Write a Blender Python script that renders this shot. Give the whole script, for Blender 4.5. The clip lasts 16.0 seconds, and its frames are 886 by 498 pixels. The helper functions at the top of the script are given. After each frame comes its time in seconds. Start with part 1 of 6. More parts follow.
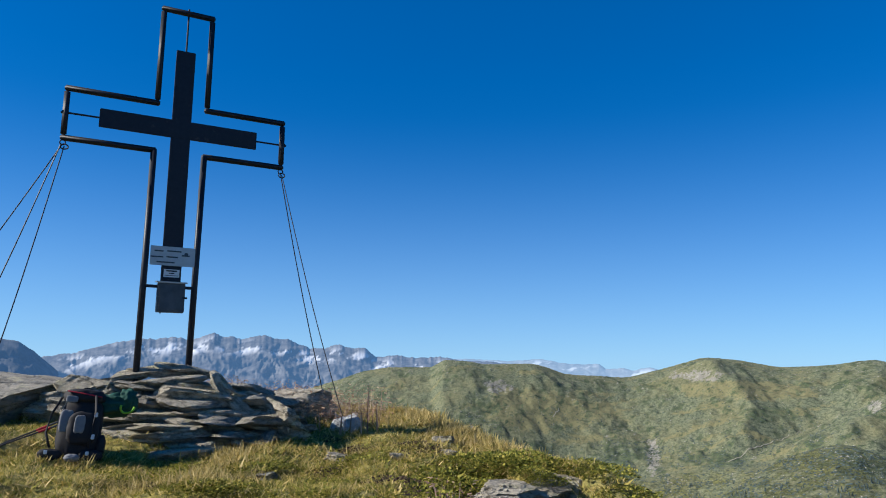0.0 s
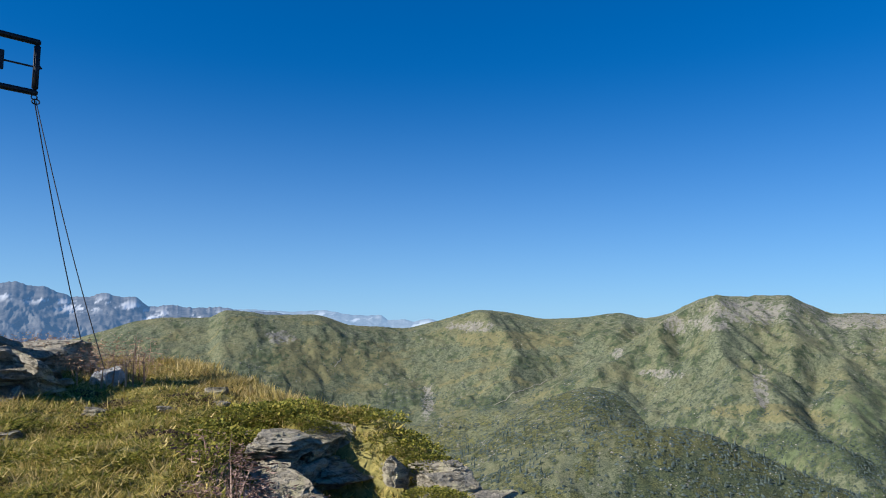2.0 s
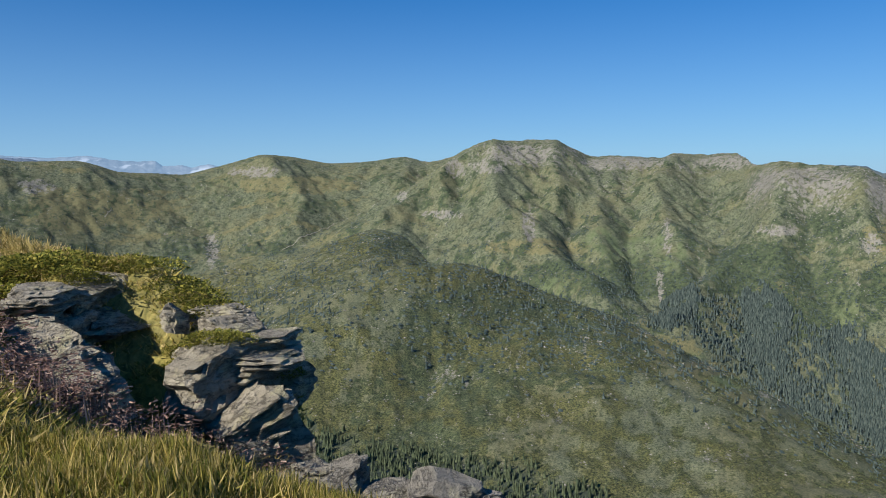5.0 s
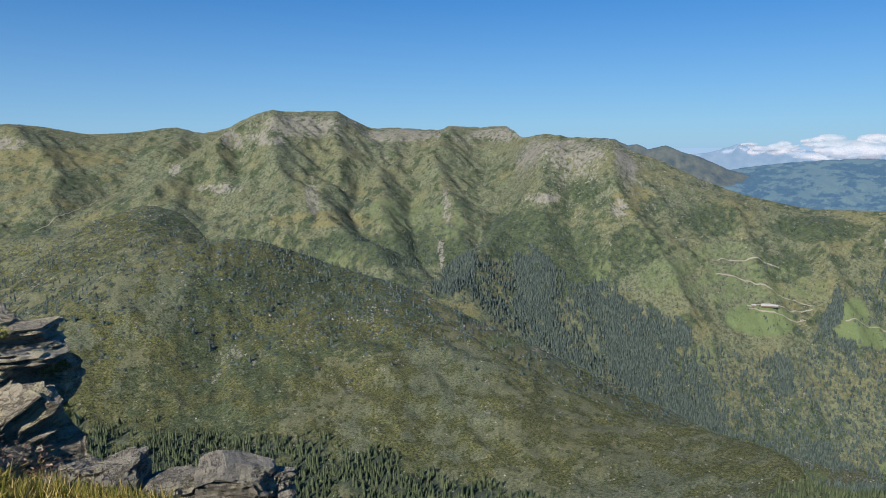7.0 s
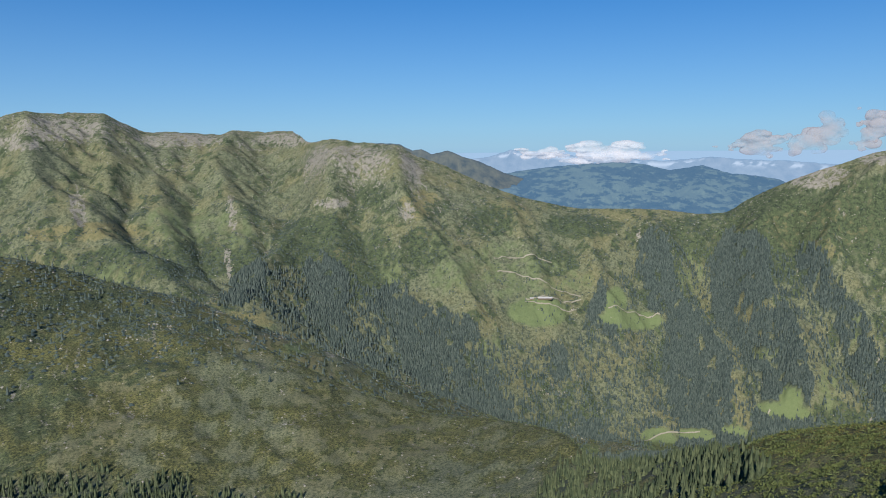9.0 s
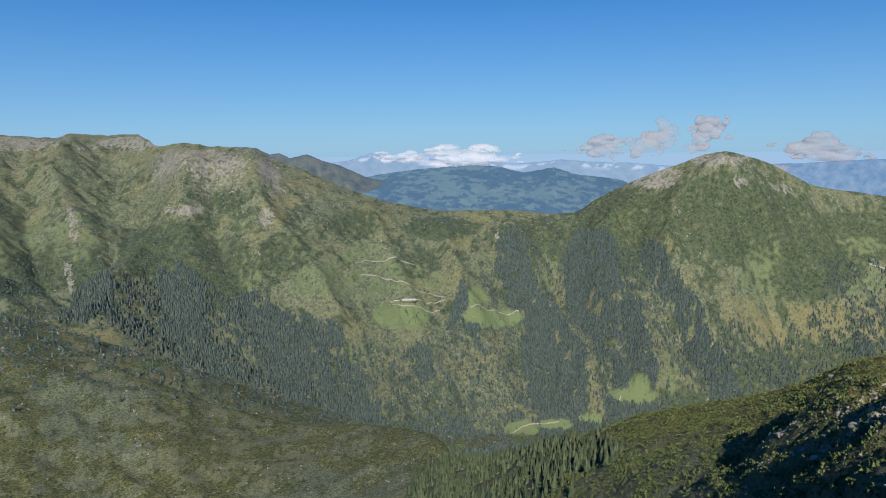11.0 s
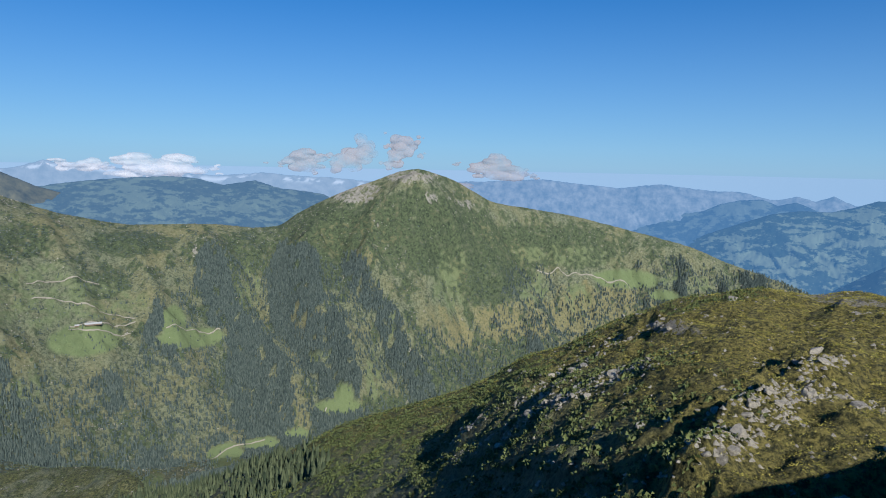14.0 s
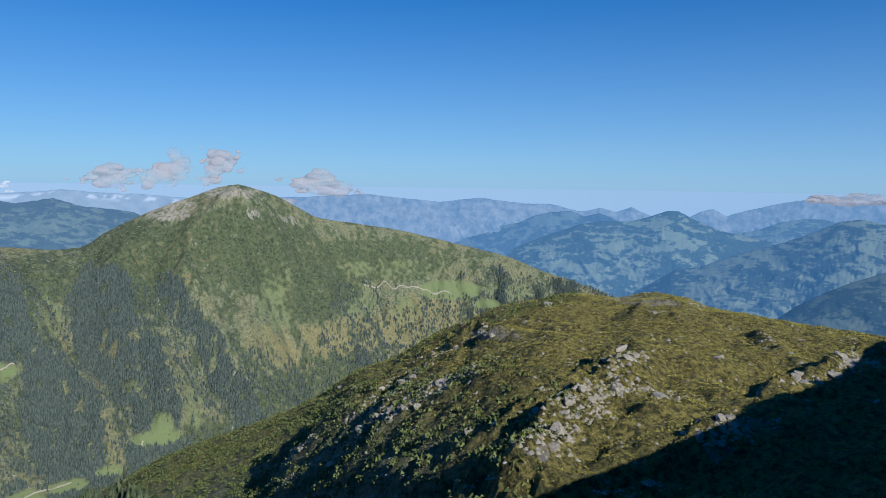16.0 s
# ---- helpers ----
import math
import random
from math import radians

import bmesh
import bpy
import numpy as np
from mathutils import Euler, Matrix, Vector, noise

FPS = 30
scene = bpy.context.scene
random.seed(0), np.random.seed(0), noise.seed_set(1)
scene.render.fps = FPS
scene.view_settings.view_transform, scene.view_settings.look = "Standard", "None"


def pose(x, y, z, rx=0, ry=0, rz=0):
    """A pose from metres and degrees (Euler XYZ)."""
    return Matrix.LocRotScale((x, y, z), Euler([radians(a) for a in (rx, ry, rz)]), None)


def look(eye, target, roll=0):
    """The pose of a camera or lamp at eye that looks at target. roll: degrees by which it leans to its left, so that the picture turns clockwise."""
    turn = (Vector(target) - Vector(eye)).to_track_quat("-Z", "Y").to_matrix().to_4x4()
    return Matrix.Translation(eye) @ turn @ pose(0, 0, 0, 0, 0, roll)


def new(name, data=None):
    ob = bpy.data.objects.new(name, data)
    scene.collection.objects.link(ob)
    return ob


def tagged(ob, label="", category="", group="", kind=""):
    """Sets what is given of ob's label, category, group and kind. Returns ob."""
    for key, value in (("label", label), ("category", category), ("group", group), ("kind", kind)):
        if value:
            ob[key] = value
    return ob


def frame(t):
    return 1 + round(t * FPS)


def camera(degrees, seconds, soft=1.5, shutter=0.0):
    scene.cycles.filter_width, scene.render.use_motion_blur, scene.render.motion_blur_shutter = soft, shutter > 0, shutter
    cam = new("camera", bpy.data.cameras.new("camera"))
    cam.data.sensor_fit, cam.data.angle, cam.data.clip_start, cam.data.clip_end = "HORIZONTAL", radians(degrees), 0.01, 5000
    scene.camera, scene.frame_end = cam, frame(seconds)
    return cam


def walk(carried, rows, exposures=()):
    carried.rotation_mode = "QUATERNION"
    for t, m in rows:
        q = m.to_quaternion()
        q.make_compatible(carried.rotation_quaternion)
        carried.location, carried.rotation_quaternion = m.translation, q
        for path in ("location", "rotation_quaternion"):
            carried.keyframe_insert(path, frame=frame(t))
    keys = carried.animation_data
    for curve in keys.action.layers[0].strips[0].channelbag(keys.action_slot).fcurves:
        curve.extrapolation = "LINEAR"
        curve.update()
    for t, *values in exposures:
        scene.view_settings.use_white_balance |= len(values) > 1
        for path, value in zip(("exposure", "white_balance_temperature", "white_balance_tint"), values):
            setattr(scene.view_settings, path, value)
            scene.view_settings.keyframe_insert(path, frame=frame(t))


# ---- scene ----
cam = camera(62.70, 16.0, soft=1.0)
EYE = 1.65  # the camera's height over the turf that it is held above


def view(yaw, pitch, roll, dx, dz):
    a, b = radians(yaw), radians(pitch)
    eye = Vector((dx, 0, EYE + dz))
    return look(eye, eye + Vector((-math.sin(a) * math.cos(b), math.cos(a) * math.cos(b), math.sin(b))), roll)


# seconds, yaw to the left, pitch, roll, sidestep, rise
PATH = [
    (0, 1.17, 10.05, 0.23, 0.000, -0.000),
    (0.5, -3.70, 9.29, 0.21, 0.005, -0.000),
    (1, -7.16, 8.25, 0.25, 0.017, -0.000),
    (1.5, -11.55, 7.42, 0.27, 0.029, -0.000),
    (2, -15.63, 6.31, 0.20, 0.041, -0.007),
    (2.5, -18.78, 4.46, 0.01, 0.054, -0.014),
    (3, -20.05, 1.42, -0.04, 0.066, -0.021),
    (3.5, -22.63, -1.44, -0.13, 0.078, -0.028),
    (4, -24.96, -3.11, -0.28, 0.090, -0.035),
    (4.2, -26.22, -3.82, -0.34, 0.090, -0.035),
    (6.3, -42.93, -8.22, -0.52, 0.090, -0.035),
    (6.5, -44.65, -8.27, -0.56, 0.090, -0.035),
    (7, -49.13, -8.28, -0.52, 0.090, -0.035),
    (7.5, -53.11, -8.30, -0.56, 0.090, -0.035),
    (8, -58.03, -8.26, -0.33, 0.090, -0.035),
    (8.5, -62.37, -8.17, -0.25, 0.090, -0.035),
    (9, -65.64, -8.02, -0.46, 0.090, -0.035),
    (9.2, -67.09, -7.97, -0.44, 0.090, -0.035),
    (11.3, -78.85, -7.88, -0.47, 0.090, -0.035),
    (11.5, -80.72, -7.90, -0.33, 0.090, -0.035),
    (12, -85.49, -7.76, 0.06, 0.090, -0.035),
    (12.5, -88.52, -7.62, 0.18, 0.090, -0.035),
    (13, -91.13, -7.40, 0.38, 0.090, -0.035),
    (13.5, -95.77, -7.09, 0.92, 0.090, -0.035),
    (14, -99.78, -6.62, 1.31, 0.090, -0.035),
    (14.5, -102.87, -6.18, 1.45, 0.090, -0.035),
    (15, -105.97, -5.76, 1.55, 0.090, -0.035),
    (15.5, -109.47, -5.40, 1.36, 0.090, -0.035),
    (16, -113.46, -5.19, 0.99, 0.090, -0.035),
]
walk(cam, [(t, view(*v)) for t, *v in PATH], [(0, 0.77, 6380, 10), (3.5, 0.52, 6400, 10), (7, 0.42, 6500, 10), (9, 0.38, 6480, 10), (12, 0.34, 6350, 10), (14, 0.35, 6150, 10), (16, 0.38, 6100, 10)])

# ---- world and sun ----
SUN_BEARING, SUN_HEIGHT = 258.0, 32.0  # degrees clockwise from +y, degrees over the horizon
world = bpy.data.worlds.new("sky")
scene.world = world
world.use_nodes = True
wn, wl = world.node_tree.nodes, world.node_tree.links
sky = wn.new("ShaderNodeTexSky")
sky.sky_type = "NISHITA"
sky.sun_disc = False
sky.sun_elevation, sky.sun_rotation = radians(SUN_HEIGHT), radians(SUN_BEARING)
sky.altitude, sky.air_density, sky.dust_density, sky.ozone_density = 2500, 1.0, 0.1, 3.6
wn["Background"].inputs["Strength"].default_value = 0.102
deep = wn.new("ShaderNodeHueSaturation")
deep.inputs["Saturation"].default_value = 1.62
soft = wn.new("ShaderNodeGamma")
soft.inputs["Gamma"].default_value = 0.72
wl.new(sky.outputs["Color"], soft.inputs["Color"])
wl.new(soft.outputs["Color"], deep.inputs["Color"])
cool = wn.new("ShaderNodeMix")
cool.data_type, cool.blend_type = "RGBA", "MULTIPLY"
cool.inputs[0].default_value = 1.0
cool.inputs[7].default_value = (0.52, 0.94, 1.19, 1)
wl.new(deep.outputs["Color"], cool.inputs[6])
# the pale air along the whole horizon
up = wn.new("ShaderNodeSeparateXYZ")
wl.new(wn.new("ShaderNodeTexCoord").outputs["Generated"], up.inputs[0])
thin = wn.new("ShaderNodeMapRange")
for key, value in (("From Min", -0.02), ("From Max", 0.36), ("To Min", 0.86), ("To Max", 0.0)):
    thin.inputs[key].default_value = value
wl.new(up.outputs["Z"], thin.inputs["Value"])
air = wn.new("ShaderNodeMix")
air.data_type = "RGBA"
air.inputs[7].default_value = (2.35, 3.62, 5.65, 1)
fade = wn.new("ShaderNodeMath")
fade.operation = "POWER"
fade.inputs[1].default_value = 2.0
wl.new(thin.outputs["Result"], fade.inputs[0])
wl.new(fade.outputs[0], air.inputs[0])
wl.new(cool.outputs[2], air.inputs[6])
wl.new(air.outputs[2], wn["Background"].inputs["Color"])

sun = new("sun", bpy.data.lights.new("sun", "SUN"))
sun.data.energy, sun.data.angle, sun.data.color = 5.0, radians(0.5), (1.0, 0.93, 0.82)
sb, sh = radians(SUN_BEARING), radians(SUN_HEIGHT)
sun.matrix_world = look(Vector((math.sin(sb) * math.cos(sh), math.cos(sb) * math.cos(sh), math.sin(sh))) * 100, (0, 0, 0))


# ---- numbers: noise and curves ----
def hash2(ix, iy, seed):
    h = (ix.astype(np.int64) * 374761393 + iy.astype(np.int64) * 668265263 + seed * 144665) & 0xFFFFFFFF
    h = ((h ^ (h >> 13)) * 1274126177) & 0xFFFFFFFF
    return ((h ^ (h >> 16)) & 0xFFFFFF) / float(0xFFFFFF)


def grad_noise(x, y, seed=0):
    """Smooth noise, about -1 to 1."""
    x, y = np.asarray(x, float), np.asarray(y, float)
    ix, iy = np.floor(x), np.floor(y)
    fx, fy = x - ix, y - iy
    u, v = fx * fx * fx * (fx * (fx * 6 - 15) + 10), fy * fy * fy * (fy * (fy * 6 - 15) + 10)
    out = 0
    for cx in (0, 1):
        for cy in (0, 1):
            a = hash2(ix + cx, iy + cy, seed) * 2 * np.pi
            d = np.cos(a) * (fx - cx) + np.sin(a) * (fy - cy)
            out = out + d * (u if cx else 1 - u) * (v if cy else 1 - v)
    return out * 1.5


def fbm(x, y, octaves=4, seed=0, gain=0.5):
    s, a, t = 0, 1.0, 0
    for k in range(octaves):
        s, t = s + a * grad_noise(x * 2**k + 17.3 * k, y * 2**k - 9.1 * k, seed + k), t + a
        a *= gain
    return s / t


def ridged(x, y, octaves=4, seed=0, gain=0.5):
    s, a, t = 0, 1.0, 0
    for k in range(octaves):
        s, t = s + a * (1 - 2 * np.abs(grad_noise(x * 2**k + 5.7 * k, y * 2**k + 3.3 * k, seed + k))), t + a
        a *= gain
    return s / t


def step(x, lo, hi):
    k = np.clip((x - lo) / (hi - lo), 0, 1)
    return k * k * (3 - 2 * k)


def curve(table, column):
    """A smooth curve through one column of a table whose first column is the bearing; it closes round the circle."""
    xs = np.array([row[0] for row in table], float)
    ys = np.array([row[column] for row in table], float)
    xs, ys = np.r_[xs, xs[0] + 360], np.r_[ys, ys[0]]
    d = np.diff(ys) / np.diff(xs)
    m = np.zeros(len(xs))
    same = d[:-1] * d[1:] > 0
    m[1:-1][same] = (2 * d[:-1] * d[1:])[same] / (d[:-1] + d[1:])[same]

    def at(q):
        q = (np.asarray(q, float) - xs[0]) % 360 + xs[0]
        i = np.clip(np.searchsorted(xs, q, side="right") - 1, 0, len(xs) - 2)
        h = xs[i + 1] - xs[i]
        t = (q - xs[i]) / h
        return (ys[i] * (1 + 2 * t) * (1 - t) ** 2 + h * m[i] * t * (1 - t) ** 2 + ys[i + 1] * t * t * (3 - 2 * t) + h * m[i + 1] * t * t * (t - 1))

    return at


def rise(at_r, at_dip):
    return lambda q: EYE + at_r(q) * np.tan(np.radians(at_dip(q)))


# ---- the lie of the land: rings round the summit, by bearing ----
# the near bank and the hollow behind it: bearing, distance, height
BANK = [(-40, 4.0, 0.30), (-5, 4.5, 0.50), (5, 4.0, 0.38), (18, 3.7, 0.08), (24, 3.5, 0.0), (36, 3.0, -0.08), (45, 2.6, -0.1), (60, 2.5, -0.1), (300, 3.0, 0.1)]
HOLLOW = [(-40, 6.0, 0.62), (-4, 6.0, 0.72), (-1, 5.8, 0.6), (1.5, 5.6, 0.2), (4.2, 5.6, -0.05), (6.6, 5.7, -0.4), (10, 5.6, -0.8), (14, 5.3, -0.9), (18, 5.0, -0.95), (24, 4.6, -1.0), (36, 4.0, -0.5), (45, 3.3, -0.45), (60, 3.2, -0.5), (300, 5.0, 0.4)]
# the brow of the summit: bearing, distance, height
BROW = [(-40, 10.5, 1.35), (-28, 10.4, 1.38), (-11, 11.0, 1.23), (-1, 9.6, 1.07), (5.2, 7.5, 0.90), (11, 6.9, 0.78), (14.4, 6.7, 0.58), (17, 6.5, 0.44), (20.6, 6.2, -0.35),
        (23.3, 5.8, -1.0), (26, 5.6, -1.2), (36, 5.0, -1.4), (45, 4.2, -1.3), (60, 4.0, -1.2), (100, 4.0, -1.2), (150, 4.0, -0.8), (165, 6.0, -0.3), (240, 8.0, 0.3), (300, 10.0, 1.2)]
# the foot of the summit: bearing, distance, height
# bearings 158 to 195: unseen ridge, raised to shade the near hill
FOOT = [(-40, 600, -300), (20, 600, -335), (60, 600, -338), (72, 550, -300), (80, 400, -226), (88, 250, -140), (100, 150, -78), (110, 90, -43.5), (122, 70, -30.5), (140, 60, -27), (152, 60, -25),
        (158, 100, -12), (164, 130, 2), (174, 80, 2.5), (184, 62, 4.3), (195, 70, 4.5), (225, 120, -8), (260, 250, -90)]
# the spurs before the valley: bearing, distance, dip of the crest
SPUR = [(-40, 1500, -11), (8, 1500, -11), (16.2, 1700, -9.5), (20.7, 1850, -7.16), (23.3, 2000, -5.4), (26.9, 2050, -4.35), (29.1, 2000, -4.95), (31.1, 1800, -6.9), (32.2, 1600, -7.9),
        (36.5, 1500, -8.7), (40.6, 1400, -10.0), (45, 1300, -11.7), (48.2, 1250, -13.3), (54.3, 1050, -16.8), (59, 1000, -19.0), (65.5, 950, -20.9), (71, 900, -21.3), (75.5, 760, -22.2),
        (78.2, 650, -24.2), (82, 580, -23.8), (86.5, 520, -22.5), (93, 430, -20.0), (100, 380, -18.1), (103.5, 350, -16.7), (107, 320, -14.7), (109.4, 305, -13.9), (112.5, 290, -12.25),
        (115.6, 280, -10.85), (118, 270, -9.7)]
# 157 to 190: unseen ridge behind the camera, height set by its shadow
SPUR += [(121, 262, -8.95), (123.1, 258, -8.5), (126.6, 250, -8.65), (129.9, 244, -8.1), (132, 240, -8.3), (133.6, 235, -8.85), (136.4, 228, -9.25), (143, 215, -9.8), (150, 205, -10.2), (157, 200, -5), (164, 175, 1.0), (175, 160, 1.0), (190, 160, 1), (220, 600, -8)]
# the valley floor: bearing, distance, height
VALLEY = [(-40, 2400, -420), (0, 2500, -400), (10, 2650, -360), (21, 2700, -282), (27, 2600, -270), (32, 2400, -330), (40, 2150, -390), (45, 1950, -412), (48, 1950, -440), (52.5, 1900, -505),
          (56, 1900, -590), (62, 1900, -655), (70, 1950, -745), (80, 2100, -850), (88, 2200, -880), (100, 2500, -850), (115, 3000, -820), (125, 3100, -850), (150, 3200, -900), (220, 2000, -500)]
# the main crest: bearing, distance, dip
CREST = [(-40, 3500, -5), (-15, 3400, -3), (-11.7, 3350, -1.0), (-9.1, 3300, -0.15), (-7, 3300, 0.55), (-4.8, 3280, 0.8), (-2.2, 3250, 0.82), (-0.9, 3200, 1.36), (0.9, 3200, 1.27), (2.2, 3200, 1.06),
         (5.7, 3230, 1.12), (7, 3240, 0.78), (8.4, 3250, 0.34), (9.4, 3265, 0.22), (10.4, 3285, 0.2), (12.5, 3330, 0.1), (15.1, 3390, 0.65), (16.6, 3420, 1.05), (18.6, 3450, 1.52), (20.5, 3470, 1.36), (23.7, 3480, 0.85),
         (26.5, 3480, 0.97), (29.3, 3470, 1.28), (31.1, 3450, 0.9), (32.8, 3430, 1.2)]
CREST += [(34.1, 3400, 1.86), (35.3, 3350, 2.38), (36.6, 3300, 2.58), (37.8, 3300, 2.48), (40.8, 3300, 2.5), (42.1, 3350, 1.95), (43.8, 3400, 1.18), (45.5, 3450, 1.22), (48.6, 3550, 1.02), (49.9, 3600, 1.36),
          (51.7, 3600, 1.18), (53.9, 3500, 1.3), (55.6, 3150, 0.42), (57.3, 3000, 0.63), (59.1, 2980, 0.29), (61.9, 2950, 0.2), (63.7, 2950, -0.72), (66.2, 2950, -1.7), (68.6, 2950, -2.8), (70.6, 2950, -3.58)]
CREST += [(72.8, 2950, -4.2), (76.9, 2950, -4.85), (81.6, 3000, -4.82), (85.2, 3050, -5.1), (86.8, 3050, -4.98), (88.4, 3050, -4.0), (90.2, 3050, -3.05), (92.2, 3050, -2.15), (94.5, 3080, -1.3), (96.7, 3100, -0.52),
          (97.7, 3100, -0.4), (98.8, 3120, -0.65), (100.5, 3200, -1.2), (101.9, 3250, -1.95), (103.7, 3300, -2.85), (106.4, 3400, -3.25), (109.6, 3500, -3.7), (114.2, 3600, -4.68), (118.6, 3650, -5.7),
          (121.3, 3700, -6.7), (125.7, 3700, -8.1), (130, 3700, -10), (150, 3700, -13), (165, 3600, -8), (220, 3000, -3)]

bank_r, bank_z = curve(BANK, 1), curve(BANK, 2)
hollow_r, hollow_z = curve(HOLLOW, 1), curve(HOLLOW, 2)
brow_r, brow_z = curve(BROW, 1), curve(BROW, 2)
foot_r, foot_z = curve(FOOT, 1), curve(FOOT, 2)
spur_r, spur_z = curve(SPUR, 1), rise(curve(SPUR, 1), curve(SPUR, 2))
valley_r, valley_z = curve(VALLEY, 1), curve(VALLEY, 2)
crest_r, crest_z = curve(CREST, 1), rise(curve(CREST, 1), curve(CREST, 2))


def bearing_of(x, y):
    return (np.degrees(np.arctan2(x, y)) + 40) % 360 - 40


# spurs and gullies of the far valley side: lines of bearing and dip from the crest down, with height and half width in metres
SPURS = [
    (62, 120, [(36.3, 2.2), (35.8, -0.4), (36.6, -2.4), (38.3, -4.1)]),
    (62, 120, [(33.3, 0.7), (31.9, -1.2), (33.1, -3.6), (35.2, -5.2), (39.1, -6.1), (43.6, -8.2), (45.8, -10.5)]),
    (62, 120, [(57.5, 0.0), (56.3, -2.5), (53.8, -6.5), (51.2, -9.6), (49.9, -12.2)]),
    (62, 120, [(62.1, -0.0), (62.6, -3.3), (64.3, -6.3), (66.4, -9.1), (68.1, -12.7)]),
    (62, 120, [(49.8, 1.2), (48.5, -0.7), (49.0, -2.9), (49.8, -4.3)]),
    (62, 120, [(97.7, -0.5), (99.7, -2.7), (102.3, -5.7), (104.9, -9.4), (107.4, -12.1), (108.7, -14.0)]),
    (62, 120, [(97.7, -0.5), (94.6, -3.0), (93.3, -5.9), (95.1, -9.4), (97.9, -13.2), (100.6, -18.1)]),
    (92, 105, [(88.4, -5.3), (89.8, -10.4), (92.1, -14.7), (94.5, -18.9)]),
    (48, 130, [(81.7, -5.0), (83.5, -7.7), (85.3, -12.2), (88.1, -17.0)]),
    (48, 130, [(76.5, -5.0), (77.3, -8.1), (79.0, -12.1), (80.7, -16.5)]),
    (48, 130, [(70.5, -3.6), (72.1, -7.5), (74.1, -12.8), (75.8, -17.2)]),
    (22, 110, [(-0.3, 1.2), (2.0, -0.8), (3.6, -2.5), (3.2, -3.8)]),
    (22, 110, [(6.8, 0.5), (8.9, -1.3), (11.0, -3.1), (12.7, -4.9), (14.5, -6.0)]),
    (62, 120, [(18.9, 1.3), (20.7, -0.5), (21.6, -1.8), (20.7, -3.6)]),
    (62, 120, [(34.7, 1.4), (32.6, -0.5), (30.0, -2.1), (27.3, -3.6)]),
]
GULLIES = [
    (42, 75, [(46.7, -3.8), (46.5, -5.6), (47.2, -8.2), (48.1, -10.7)]),
    (42, 75, [(58.9, -3.8), (59.0, -7.2), (60.8, -10.6), (62.6, -15.6)]),
    (42, 75, [(42.8, -2.9), (41.8, -5.1), (42.7, -6.9), (44.9, -8.7)]),
    (66, 70, [(91.6, -7.2), (93.4, -12.0), (96.3, -18.4)]),
    (66, 70, [(86.2, -9.0), (88.5, -14.8), (90.8, -17.3)]),
    (66, 70, [(99.0, -6.6), (101.2, -11.7), (103.6, -16.6)]),
    (34, 100, [(79.5, -5.9), (81.2, -11.2), (83.0, -19.1)]),
    (66, 70, [(103.8, -4.8), (107.2, -8.8), (109.4, -12.8)]),
    (42, 75, [(26.0, -3.0), (23.3, -4.7), (21.5, -6.1), (18.4, -8.0), (16.2, -9.1)]),
    (22, 110, [(11.9, -2.7), (14.0, -4.4), (14.9, -6.6)]),
    (22, 110, [(4.0, -0.4), (6.0, -3.0), (6.8, -5.6)]),
]
# the rounded spur before the knoll: bearing, dip, distance of its back
NEAR_SPUR = [(19.6, -13.3, 1050), (23.7, -10.6, 1150), (26.6, -8.7, 1250), (29.6, -7.5, 1320), (33.0, -7.4, 1380), (36.4, -8.4, 1400), (40.8, -9.9, 1380), (45.3, -12.1, 1320)]
CELL, WEST, SOUTH = 16.0, -2750.0, -3500.0


def base_place(q, dip):
    """Where the plain lie of the land shows at a bearing and dip, beyond the valley floor."""
    a, r = radians(q), np.linspace(float(valley_r(q)) * 0.98, float(crest_r(q)), 240)
    z = height(r * math.sin(a), r * math.cos(a), False)
    k = int(np.argmax(np.degrees(np.arctan2(z - EYE, r)) >= dip)) if np.max(np.degrees(np.arctan2(z - EYE, r))) >= dip else 239
    return r[k] * math.sin(a), r[k] * math.cos(a)


def off_line(x, y, pts):
    """How far places lie from a line."""
    best = np.full(x.shape, 1e9)
    for (ax, ay), (bx, by) in zip(pts[:-1], pts[1:]):
        ux, uy = bx - ax, by - ay
        t = np.clip(((x - ax) * ux + (y - ay) * uy) / (ux * ux + uy * uy + 1e-6), 0, 1)
        best = np.minimum(best, np.hypot(x - ax - t * ux, y - ay - t * uy))
    return best


